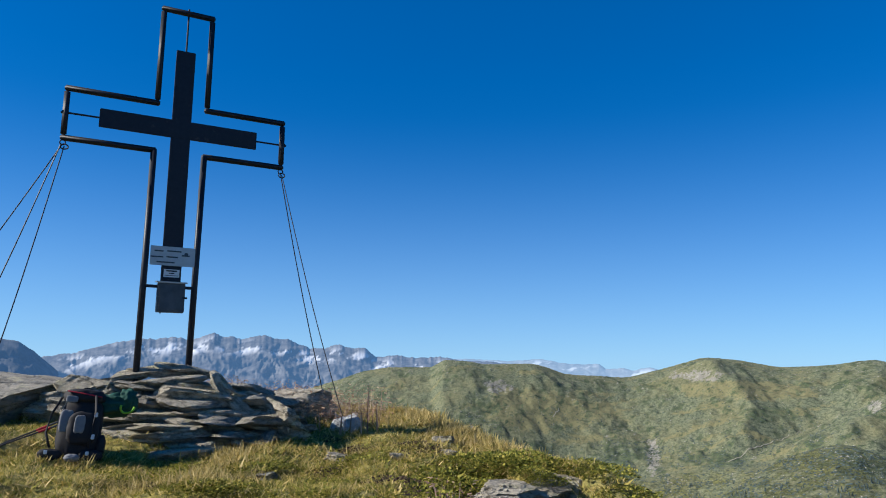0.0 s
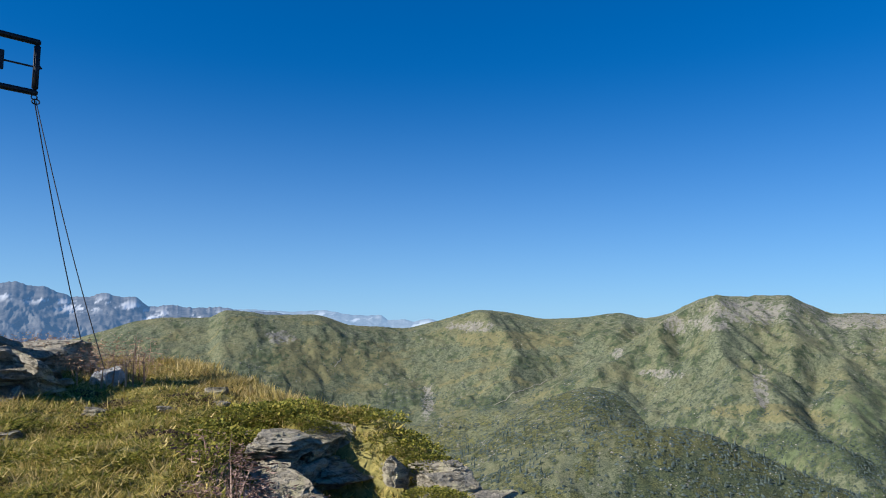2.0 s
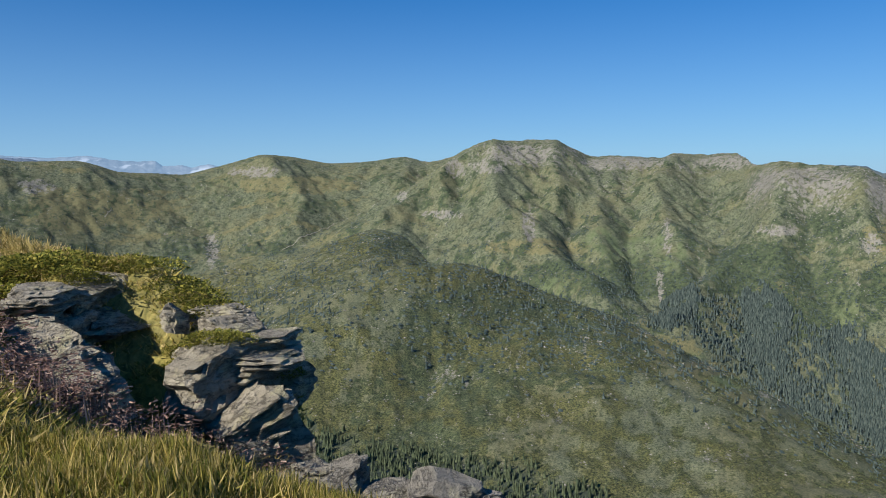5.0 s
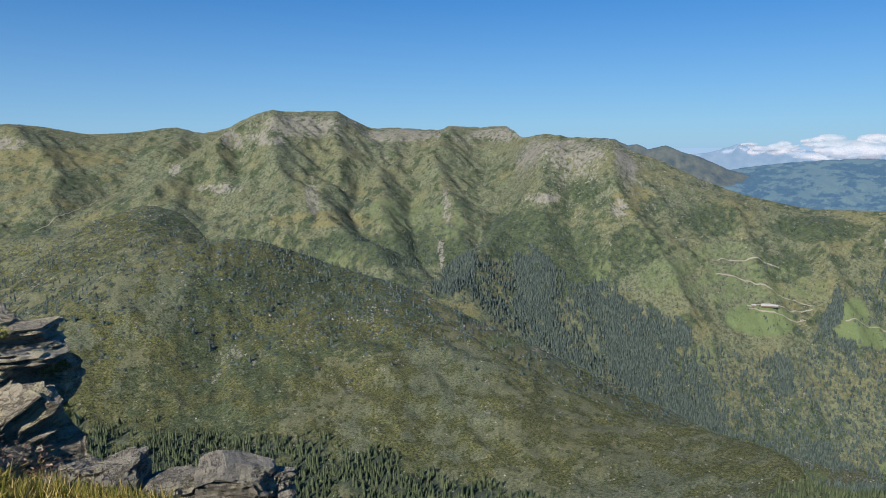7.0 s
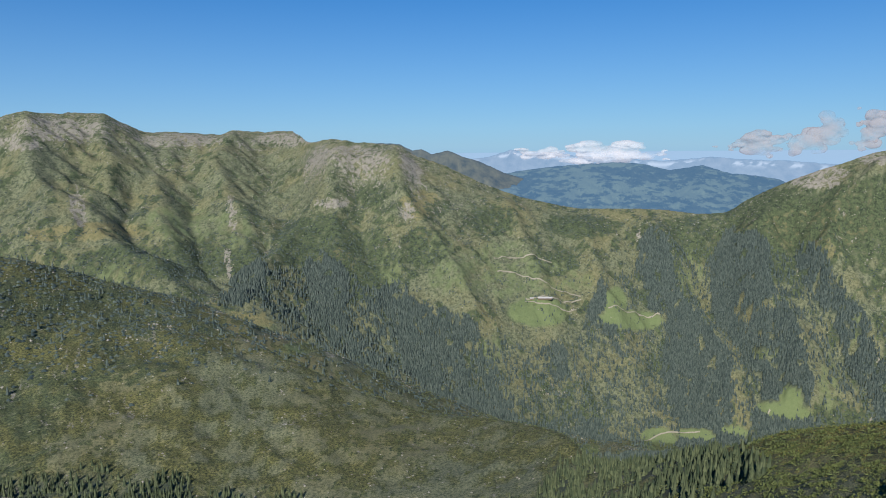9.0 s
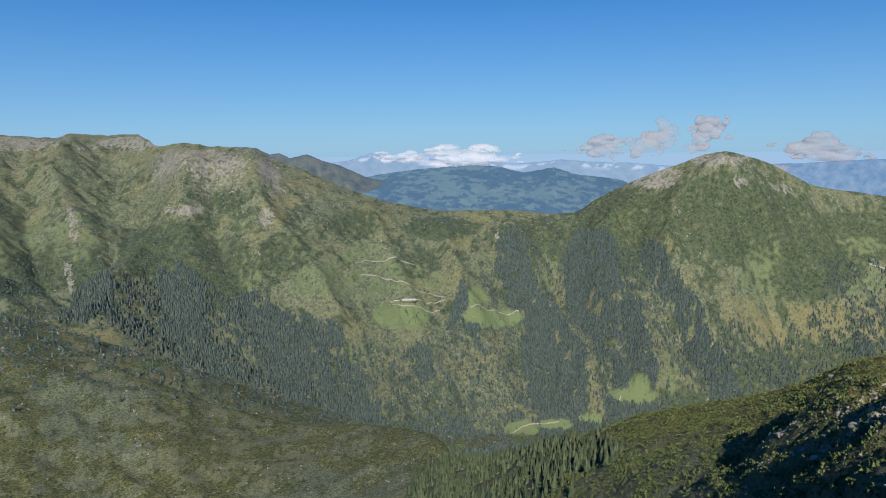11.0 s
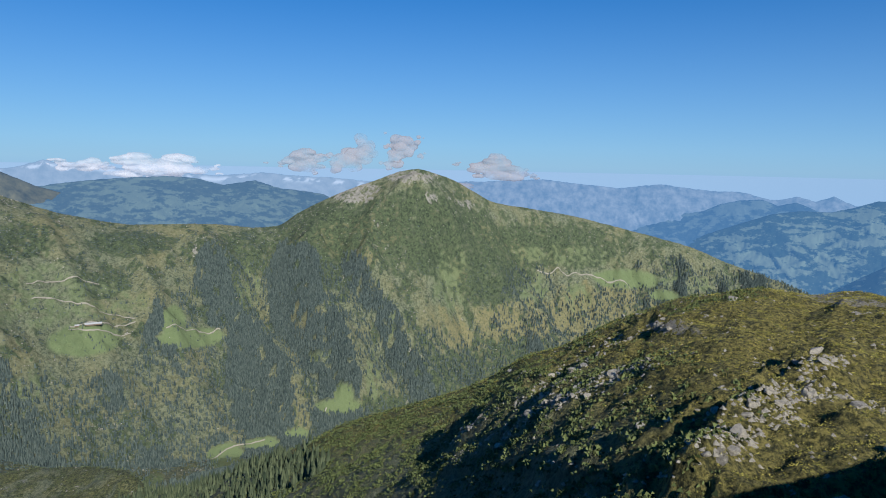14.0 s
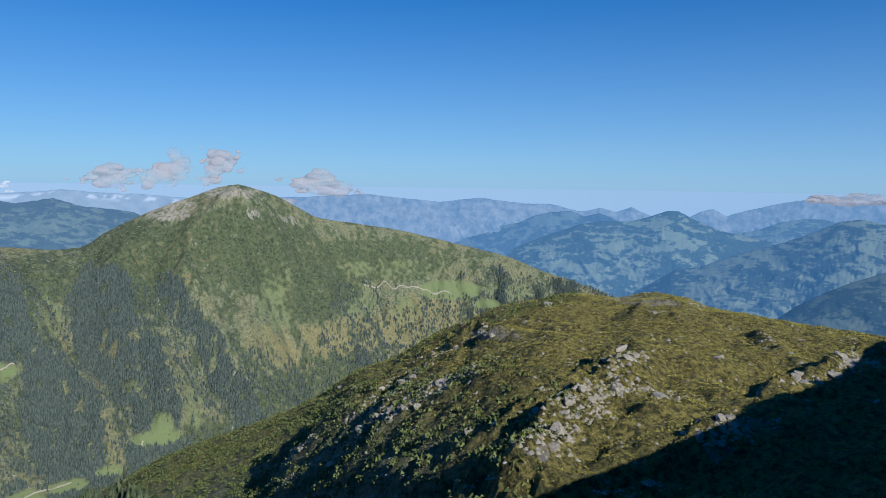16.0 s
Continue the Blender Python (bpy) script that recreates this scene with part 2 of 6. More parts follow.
def drained(z, fixed, rounds=14, bite=0.085):
    """Lets water cut its own branching valleys into the land, down to the fixed floor: the new heights and how much land drains through each place."""
    rows, cols = z.shape
    far8 = [(dy, dx, CELL * math.hypot(dx, dy)) for dy in (-1, 0, 1) for dx in (-1, 0, 1) if dx or dy]
    own = np.arange(z.size).reshape(z.shape)
    for turn in range(rounds):
        best, down = np.zeros(z.shape), own.copy()
        for dy, dx, d in far8:
            fall = (z - np.roll(z, (-dy, -dx), (0, 1))) / d
            better = fall > best
            best[better] = fall[better]
            down[better] = np.roll(own, (-dy, -dx), (0, 1))[better]
        down[fixed] = own[fixed]
        to = down.ravel().tolist()
        order = np.argsort(-z.ravel())
        order = order[~fixed.ravel()[order]].tolist()
        share = [1.0] * z.size
        for i in order:
            share[to[i]] += share[i]
        cut = (bite * np.minimum(np.array(share), 900.0) ** 0.5).tolist()
        flat = z.ravel().tolist()
        for i in reversed(order):
            flat[i] = (flat[i] + cut[i] * flat[to[i]]) / (1 + cut[i])
        z = np.array(flat).reshape(z.shape)
        z = np.where(fixed, z, z + 0.05 * (np.roll(z, 1, 0) + np.roll(z, -1, 0) + np.roll(z, 1, 1) + np.roll(z, -1, 1) - 4 * z))
    return z, np.array(share).reshape(z.shape)


def carve():
    """The branching relief of the valley sides over the plain lie of the land."""
    x, y = np.meshgrid(np.arange(WEST, 4350, CELL), np.arange(SOUTH, 4350, CELL))
    q, r = bearing_of(x, y), np.maximum(np.hypot(x, y), 1)
    plain_z = height(x, y, False)
    vr, cr, sr, fr = valley_r(q), crest_r(q), spur_r(q), foot_r(q)
    s = (r - vr) / (cr - vr)
    z = plain_z.copy()
    for lines, sign in ((SPURS, 1), (GULLIES, -1)):
        for up, wide, line in lines:
            z = z + sign * up * np.exp(-off_line(x, y, [base_place(a, b - sign * up / 56.0) for a, b in line]) / wide)
    calm = (0.25 + 0.75 * step(q, 22, 33)) * (1 - 0.5 * step(q, 52, 58) * (1 - step(q, 78, 86)))
    z = z + calm * (46 * fbm(x / 520, y / 520, 3, 21) + 34 * fbm(x / 210, y / 210, 3, 23)) + 6 * ridged(x / 70, y / 70, 2, 25)
    slant = np.radians(q) * 2600 - 0.45 * (cr - r)
    z = z + step(q, 76, 86) * 24 * ridged(slant / 165 + 1.1 * fbm(x / 300, y / 300, 3, 27), r / 900, 3, 29)
    fixed = (np.abs(s) < 0.025) | (r < 420) | (r > 4250) | (q > 149) | (q < -39.5)
    brim = np.where(fixed, z, 1e6)
    for _ in range(140):
        low = np.minimum.reduce([np.roll(brim, k, (0, 1)) for k in ((1, 0), (-1, 0), (0, 1), (0, -1), (1, 1), (-1, -1), (1, -1), (-1, 1))])
        brim = np.where(fixed, z, np.maximum(z, np.minimum(brim, low + 0.4)))
    z = np.where(brim < 1e5, brim, z)
    cut, share = drained(z, fixed)
    loss = np.maximum(z - cut, 0)
    deepest = (26 + 26 * step(s, 0.0, 0.2) + 24 * step(q, 64, 76)) * calm
    z = z - deepest * (1 - np.exp(-loss / deepest))
    keep = step(s, 0.02, 0.12) * (1 - step(s, 0.80, 0.985))
    front = step(r, 1.25 * fr + 60, 1.5 * fr + 200) * (1 - step(s, -0.14, -0.02)) * (1 - 0.85 * np.exp(-(((r - sr) / (0.07 * sr)) ** 2))) * step(sr, 600, 1000)
    raised = (z - plain_z) * np.where(s > 0, keep, 0.55 * front)
    back = np.zeros(z.shape) - 1e4
    for (q0, d0, r0), (q1, d1, r1) in zip(NEAR_SPUR[:-1], NEAR_SPUR[1:]):
        for k in np.linspace(0, 1, 7):
            a, rr, dd = radians(q0 + (q1 - q0) * k), r0 + (r1 - r0) * k, radians(d0 + (d1 - d0) * k)
            away = np.hypot(x - rr * math.sin(a), y - rr * math.cos(a))
            back = np.maximum(back, EYE + rr * math.tan(dd) - 0.55 * np.sqrt(away**2 + 60**2) + 33)
    lift = np.maximum(back - (plain_z + raised), 0)
    raised = raised + lift * (1 - step(s, -0.1, 0.0))
    soft_z = z.copy()
    for _ in range(5):
        soft_z = (soft_z + np.roll(soft_z, 1, 0) + np.roll(soft_z, -1, 0) + np.roll(soft_z, 1, 1) + np.roll(soft_z, -1, 1)) / 5
    gy, gx = np.gradient(soft_z, CELL)
    aspect = (gx * np.cos(np.radians(q)) - gy * np.sin(np.radians(q)))  # uphill towards clockwise
    return dict(raised=raised, stream=np.log10(share), aspect=-aspect, steep=np.hypot(gx, gy))


def lie(name, x, y):
    """One of the relief's grids, between its cells."""
    g = RELIEF[name]
    u, v = np.clip((x - WEST) / CELL, 0, g.shape[1] - 1.001), np.clip((y - SOUTH) / CELL, 0, g.shape[0] - 1.001)
    i, j = v.astype(int), u.astype(int)
    b, a = v - i, u - j
    return (g[i, j] * (1 - a) + g[i, j + 1] * a) * (1 - b) + (g[i + 1, j] * (1 - a) + g[i + 1, j + 1] * a) * b


def ledges(x, y):
    """Rock steps across the near hill: how far a place is from one step to the next, and the step's height."""
    c = (0.8 * x + 0.6 * y + 11 * fbm(x / 34, y / 34, 4, 73) - 1.5) / 21.0
    return c - np.floor(c), (0.35 + 3.3 * step(fbm(x / 38, y / 38, 3, 77), 0.0, 0.4)) * (0.25 + 0.75 * step(bearing_of(x, y), 104, 116))


# rocky ribs on the near hill, sheer on one side: lines of bearing and dip, height
HILL_RIBS = [([(99.8, -22.2), (103.1, -19.8), (107.2, -17.8), (109.7, -15.7), (113.9, -12.9), (117.7, -11.6)], 6.3),
             ([(109.4, -24.0), (115.6, -21.3), (120.5, -18.1), (125.7, -14.8), (128.3, -12.4)], 3.9),
             ([(115.6, -23.8), (119.2, -21.8), (122.0, -19.5), (125.1, -16.8), (127.4, -14.5)], 5.1),
             ([(127.0, -23.2), (131.0, -20.7), (135.7, -17.0), (140.0, -13.8), (144.8, -10.7)], 3.0),
             ([(99.8, -23.8), (102.3, -22.1), (106.1, -20.0), (110.4, -17.3), (115.4, -14.4)], 2.7)]


def hill_ribs(x, y, q, r, dip):
    """Height of the ribs, and how near a place is to one."""
    up, near = 0 * r, 0 * r
    uneven, bend = fbm(x / 16, y / 16, 3, 81), 0.9 * fbm(x / 12, y / 12, 3, 83)
    for line, tall in HILL_RIBS:
        dips = [p[1] for p in line]
        at = np.interp(dip, dips, [p[0] for p in line]) + bend
        off = (q - at) * np.radians(1) * r
        ends = step(dip, dips[0] - 0.4, dips[0] + 0.6) * (1 - step(dip, dips[-1] - 0.6, dips[-1] + 0.4))
        up = np.maximum(up, ends * tall * step(uneven, -0.6, 0.1) * np.where(off > 0, np.exp(-off / 9.0), np.exp(np.minimum(off, 0) / 0.9)))
        near = np.maximum(near, ends * np.exp(-(((off - 1.0) / 2.2) ** 2)) * step(uneven, -0.3, 0.2))
    return up, near


def height(x, y, fine=True):
    """The ground's height, for arrays of places."""
    x, y = np.asarray(x, float), np.asarray(y, float)
    q, r = bearing_of(x, y), np.hypot(x, y)
    br, fr = brow_r(q), foot_r(q)
    sr, sz, vr, vz = spur_r(q), spur_z(q), valley_r(q), valley_z(q)
    sd, vd = np.degrees(np.arctan2(sz - EYE, sr)), np.degrees(np.arctan2(vz - EYE, vr))
    lee_r, slope_r = np.minimum(1.25 * sr, sr + 0.25 * (vr - sr)), sr + 0.6 * (vr - sr)
    lee_z = EYE + lee_r * np.tan(np.radians(sd - 1.6))
    slope_z = np.minimum(lee_z + (vz - lee_z) * 0.55, EYE + slope_r * np.tan(np.radians(np.minimum(sd - 1.0, vd - 0.6))))
    knots = [(0 * q + 0.01, 0 * q), (bank_r(q), bank_z(q)), (hollow_r(q), hollow_z(q)), (br, brow_z(q)), (br + 0.06 * fr, brow_z(q) + (foot_z(q) - brow_z(q)) * 0.085),
             (fr, foot_z(q)), (sr, sz), (lee_r, lee_z), (slope_r, slope_z), (vr, vz), (crest_r(q), crest_z(q)), (0 * q + 4350, crest_z(q) - 420), (0 * q + 5200, 0 * q - 560)]
    z = np.where(r >= 5200, -560.0, 0.0)
    for (r0, z0), (r1, z1) in zip(knots[:-1], knots[1:]):
        t = np.clip((r - r0) / (r1 - r0), 0, 1)
        k = 0.6 * t + 0.4 * t * t * (3 - 2 * t)
        z = np.where((r >= r0) & (r < r1), z0 + (z1 - z0) * k, z)
    if not fine:
        return z
    cr = crest_r(q)
    s = (r - vr) / (cr - vr)
    face = step(s, 0.0, 0.12) * (1 - step(s, 0.80, 0.985))
    along = np.radians(q) * 2600
    wx, wy = fbm(x / 130, y / 130, 3, 7), fbm(x / 130, y / 130, 3, 9)
    z = z + lie("raised", x, y) + face * 9 * ridged((x + 35 * wx) / 85, (y + 35 * wy) / 85, 4, 15, 0.6)
    z = z + step(r, 1200, 2400) * (2 + 3 * face) * ridged(x / 34, y / 34, 3, 31)
    z = z + face * (1 - step(q, 26, 34)) * 7 * ridged(along / 300 + 0.8 * wx, (r + 0.5 * along) / 60 + 0.6 * wy, 3, 35)
    # land before the crest is held under the camera's sight line to it
    brow_line = EYE + r * (crest_z(q) - EYE) / cr - 0.05 * (cr - r)
    z = np.where((s > 0.05) & (s < 1), np.minimum(z, brow_line), z)
    # the skyline's own teeth
    z = z + np.exp(-(((s - 1) / 0.08) ** 2)) * (9.0 * fbm(along / 55, r / 160, 4, 41, 0.6) * (0.3 + step(q, 25, 40) * (1 - step(q, 62, 72))))
    mid = step(r, 0.7 * fr + 30, 1.3 * fr + 60) * (1 - step((r - sr) / (0.06 * sr), -1.0, 0.5)) + step((r - sr) / (0.06 * sr), 0.5, 1.5) * (1 - step(s, -0.2, 0.05))
    near_hill = 1 - step(sr, 250, 700)
    z = z + mid * (1 - 0.75 * near_hill) * (9 * fbm(x / 180, y / 180, 4, 51) + 7 * ridged((x + 20 * wx) / 65, (y + 20 * wy) / 65, 4, 61, 0.55))
    hill = step(r, 0.5 * fr, 0.9 * fr) * (1 - step(r, 650, 900)) * step(q, 76, 92) * (1 - step(q, 165, 190))
    on = hill > 0
    if np.any(on):
        hx, hy, hq, hr, hz = x[on], y[on], q[on], r[on], z[on]
        ledge, strong = ledges(hx, hy)
        rim = 1 - 0.75 * np.exp(-(((hr - sr[on]) / 22) ** 2))
        hz = hz + hill[on] * rim * (3.0 * fbm(hx / 34, hy / 34, 5, 71, 0.55) + 1.9 * ridged((hx + 3 * wx[on]) / 15, hy / 15, 4, 75) + strong * (np.where(ledge < 0.87, ledge / 0.87, (1 - ledge) / 0.13) - 0.5) + 0.75 * fbm(hx / 3.5, hy / 3.5, 3, 91))
        z[on] = hz + hill[on] * hill_ribs(hx, hy, hq, hr, np.degrees(np.arctan2(hz - EYE, np.maximum(hr, 1))))[0]
    # turf on the summit
    turf = 1 - step(r, 12, 30)
    z = z + turf * step(r, 0.5, 3) * (0.17 * fbm(x / 0.8, y / 0.8, 4, 101) + 0.05 * fbm(x / 2.7, y / 2.7, 2, 111))
    z = z + step(r, 12, 30) * (1 - step(r, 60, 200)) * 0.8 * fbm(x / 7, y / 7, 4, 121)
    return z


RELIEF = carve()


def ground_at(x, y):
    return float(height(np.array([x]), np.array([y]))[0])

# ---- materials ----
def material(name, build, roughness=0.85, metallic=0.0):
    m = bpy.data.materials.new(name)
    m.use_nodes = True
    n = Nodes(m.node_tree)
    n.set("Roughness", roughness)
    n.set("Metallic", metallic)
    build(n)
    return m


class Nodes:
    """Short hands for shader nodes."""

    def __init__(self, tree):
        self.tree, self.bsdf = tree, tree.nodes["Principled BSDF"]
        self.bsdf.inputs["Specular IOR Level"].default_value = 0.25

    def add(self, kind, **values):
        node = self.tree.nodes.new(kind)
        for key, value in values.items():
            node.inputs[key.replace("_", " ")].default_value = value
        return node

    def link(self, a, b):
        self.tree.links.new(a, b)

    def set(self, key, value):
        if hasattr(value, "is_linked"):
            self.link(value, self.bsdf.inputs[key])
        elif isinstance(value, tuple):
            self.bsdf.inputs[key].default_value = (*value, 1)
        else:
            self.bsdf.inputs[key].default_value = value

    def where(self, local=False):
        return self.add("ShaderNodeTexCoord").outputs["Object"] if local else self.add("ShaderNodeNewGeometry").outputs["Position"]

    def noise(self, scale, detail=4.0, rough=0.55, stretch=(1, 1, 1), local=False):
        m = self.add("ShaderNodeMapping")
        m.inputs["Scale"].default_value = stretch
        self.link(self.where(local), m.inputs["Vector"])
        t = self.add("ShaderNodeTexNoise", Scale=scale, Detail=detail, Roughness=rough)
        self.link(m.outputs["Vector"], t.inputs["Vector"])
        return t.outputs["Fac"]

    def ramp(self, fac, *stops):
        r = self.add("ShaderNodeValToRGB")
        e = r.color_ramp.elements
        while len(e) < len(stops):
            e.new(0.5)
        for el, (at, c) in zip(e, stops):
            el.position = at
            el.color = (c, c, c, 1) if isinstance(c, (int, float)) else (*c, 1)
        self.link(fac, r.inputs["Fac"])
        return r.outputs["Color"]

    def mix(self, fac, a, b, blend="MIX"):
        m = self.add("ShaderNodeMix")
        m.data_type, m.blend_type = "RGBA", blend
        for socket, value in ((m.inputs[0], fac), (m.inputs[6], a), (m.inputs[7], b)):
            if hasattr(value, "is_linked"):
                self.link(value, socket)
            elif isinstance(value, tuple):
                socket.default_value = (*value, 1)
            else:
                socket.default_value = value
        return m.outputs[2]

    def math(self, op, a, b=0.0):
        m = self.add("ShaderNodeMath")
        m.operation = op
        for socket, value in zip(m.inputs, (a, b)):
            if hasattr(value, "is_linked"):
                self.link(value, socket)
            else:
                socket.default_value = value
        return m.outputs[0]

    def attr(self, name):
        a = self.add("ShaderNodeAttribute")
        a.attribute_name = name
        return a.outputs["Fac"]

    def bump(self, heights, strength=0.5, distance=0.02):
        b = self.add("ShaderNodeBump", Strength=strength, Distance=distance)
        self.link(heights, b.inputs["Height"])
        self.link(b.outputs["Normal"], self.bsdf.inputs["Normal"])


def ground_look(n):
    far = n.attr("far")
    hill = n.attr("hill")
    spur, near = n.ramp(hill, (0.0, 0.0), (0.5, 1.0)), n.ramp(hill, (0.5, 0.0), (1.0, 1.0))

    def grains(away, between, close):
        return n.mix(spur, n.noise(*away), n.mix(near, n.noise(*between), n.noise(*close)))

    fine = n.mix(far, n.noise(14.0, 6, 0.7), grains((0.10, 9, 0.80), (0.34, 8, 0.78), (1.1, 7, 0.75)))
    mid = n.mix(far, n.noise(3.0, 5, 0.6), grains((0.05, 7, 0.70), (0.09, 7, 0.70), (0.25, 6, 0.7)))
    broad = n.mix(far, n.noise(1.1, 4), n.noise(0.006, 5, 0.6))

    def patch(name, seed_noise, lo, hi, gain=0.6):
        return n.ramp(n.math("ADD", seed_noise, n.math("MULTIPLY", n.attr(name), gain)), (lo, 0.0), (hi, 1.0))

    # far grass: greyed and blued in its colour, standing in for haze
    grass = n.mix(n.ramp(fine, (0.44, 0.0), (0.50, 0.55), (0.57, 1.0)), (0.056, 0.073, 0.045), (0.168, 0.182, 0.113))
    turf = n.mix(n.ramp(fine, (0.35, 0.0), (0.65, 1.0)), (0.085, 0.085, 0.022), (0.36, 0.30, 0.085))
    grass = n.mix(far, turf, grass)
    dry = n.mix(n.ramp(fine, (0.3, 0.0), (0.7, 1.0)), (0.092, 0.093, 0.045), (0.232, 0.216, 0.110))
    c = n.mix(n.ramp(broad, (0.44, 0.0), (0.66, 0.65)), grass, dry)
    c = n.mix(patch("dry", mid, 0.66, 0.86, 0.36), c, dry)
    lush = n.mix(fine, (0.085, 0.125, 0.054), (0.170, 0.212, 0.098))
    c = n.mix(n.math("MULTIPLY", n.attr("lush"), 0.95), c, lush)
    shrub = n.mix(n.ramp(fine, (0.43, 0.0), (0.58, 1.0)), (0.022, 0.036, 0.023), (0.090, 0.116, 0.058))
    c = n.mix(n.math("MULTIPLY", patch("shrub", mid, 0.62, 0.68, 0.22), far), c, shrub)
    olive = n.mix(n.ramp(fine, (0.42, 0.0), (0.58, 1.0)), (0.034, 0.036, 0.012), (0.265, 0.228, 0.062))
    c = n.mix(n.math("MULTIPLY", n.attr("heath"), 0.85), c, olive)
    # woodland floor lifted towards blue, haze put into the colour again
    c = n.mix(n.math("MULTIPLY", n.attr("wood"), 0.85), c, (0.036, 0.053, 0.045))
    stone = n.mix(n.ramp(fine, (0.3, 0.0), (0.7, 1.0)), (0.13, 0.125, 0.11), (0.35, 0.33, 0.295))
    grit = n.mix(far, n.noise(8.0, 4, 0.6), grains((0.08, 7, 0.78, (1, 1, 0.6)), (0.25, 7, 0.78), (0.5, 6, 0.75)))
    c = n.mix(n.math("MULTIPLY", patch("rock", grit, 0.675, 0.715, 0.24), 0.85), c, stone)
    n.set("Base Color", c)
    b = n.add("ShaderNodeBump", Strength=0.9)
    n.link(n.math("MULTIPLY", far, n.math("MULTIPLY", n.ramp(hill, (0.0, 1.0), (0.5, 0.28), (1.0, 0.55)), 6.0)), b.inputs["Distance"])
    n.link(n.mix(0.5, fine, mid), b.inputs["Height"])
    n.link(b.outputs["Normal"], n.bsdf.inputs["Normal"])


GROUND = material("alpine_ground", ground_look, 0.95)


# ---- the ground ----
def mesh_of(name, verts, faces, smooth=True, corners=()):
    """A mesh of quads or triangles; corners: further triangles."""
    me = bpy.data.meshes.new(name)
    verts, faces, extra = np.asarray(verts, np.float32), np.asarray(faces, np.int32), np.asarray(corners, np.int32).reshape(-1, 3)
    me.vertices.add(len(verts))
    me.vertices.foreach_set("co", verts.ravel())
    k = faces.shape[1]
    me.loops.add(faces.size + extra.size)
    me.loops.foreach_set("vertex_index", np.r_[faces.ravel(), extra.ravel()])
    me.polygons.add(len(faces) + len(extra))
    me.polygons.foreach_set("loop_start", np.r_[np.arange(0, faces.size, k, dtype=np.int32), faces.size + np.arange(0, extra.size, 3, dtype=np.int32)])
    me.polygons.foreach_set("loop_total", np.r_[np.full(len(faces), k, np.int32), np.full(len(extra), 3, np.int32)])
    me.polygons.foreach_set("use_smooth", np.full(len(faces) + len(extra), smooth))
    me.update(calc_edges=True)
    return me


def give(me, name, values):
    me.attributes.new(name, "FLOAT", "POINT").data.foreach_set("value", np.asarray(values, np.float32).ravel())


def blot(q, dip, patches, ragged):
    """Patches of cover fitted to the camera's view: bearing, dip, half width and half height in degrees, with ragged
    rims.
    """
    out = np.zeros_like(q)
    for q0, d0, wide, tall in patches:
        d = np.hypot((q - q0) / wide, (dip - d0) / tall) + 0.45 * ragged
        out = np.maximum(out, 1 - step(d, 0.85, 1.05))
    return out


# sharp-edged hay fields, then ragged pasture
FIELDS = [(73.3, -12.9, 2.5, 1.15), (80.4, -13.3, 2.6, 0.8), (79.2, -12.0, 0.9, 1.2), (82.8, -21.9, 1.5, 0.9), (85.6, -21.3, 1.5, 0.5), (91.6, -18.9, 2.0, 0.7), (92.0, -17.8, 0.8, 0.8), (77.5, -23.0, 0.8, 0.4), (88.3, -20.7, 1.2, 0.4), (114.2, -8.4, 2.6, 0.8), (53.8, -15.4, 1.6, 0.45), (117.0, -9.5, 1.2, 0.5)]
MEADOWS = [(46.5, -12.1, 2.6, 0.7), (50.0, -13.7, 2.0, 0.7), (70.5, -9.6, 5.0, 2.2), (74.5, -10.2, 3.0, 1.4), (109.5, -6.8, 4.5, 0.9), (118.5, -8.4, 3.0, 0.6), (65.5, -9.0, 1.2, 2.6), (45.5, -5.6, 3.0, 1.6), (41.0, -9.0, 1.4, 1.2),
           (49.6, -6.2, 1.6, 2.0), (100.5, -9.0, 1.6, 3.0), (94.5, -16.5, 0.7, 2.2), (69.5, -15.8, 0.8, 1.6), (84.6, -9.6, 1.0, 2.4), (107.0, -9.6, 1.2, 1.4), (110.5, -10.0, 1.0, 1.2), (61.5, -9.5, 1.0, 1.8), (96.0, -13.0, 0.7, 1.6), (90.0, -15.2, 1.2, 0.7)]
DRY = [(46.0, -11.9, 3.0, 0.9), (49.0, -13.1, 2.6, 0.9), (52.3, -14.9, 2.2, 0.8), (54.8, -16.5, 1.6, 0.6), (51.6, -13.4, 0.6, 0.3), (39.0, -5.8, 5.0, 0.6), (21.0, -0.8, 5.0, 0.7), (6.0, -2.4, 5.0, 1.6), (64.0, -4.6, 2.0, 1.2),
       (57.0, -8.6, 1.4, 0.9), (120.0, -14.0, 22.0, 5.0), (128.0, -10.0, 12.0, 1.6), (93.0, -6.0, 4.0, 2.0)]
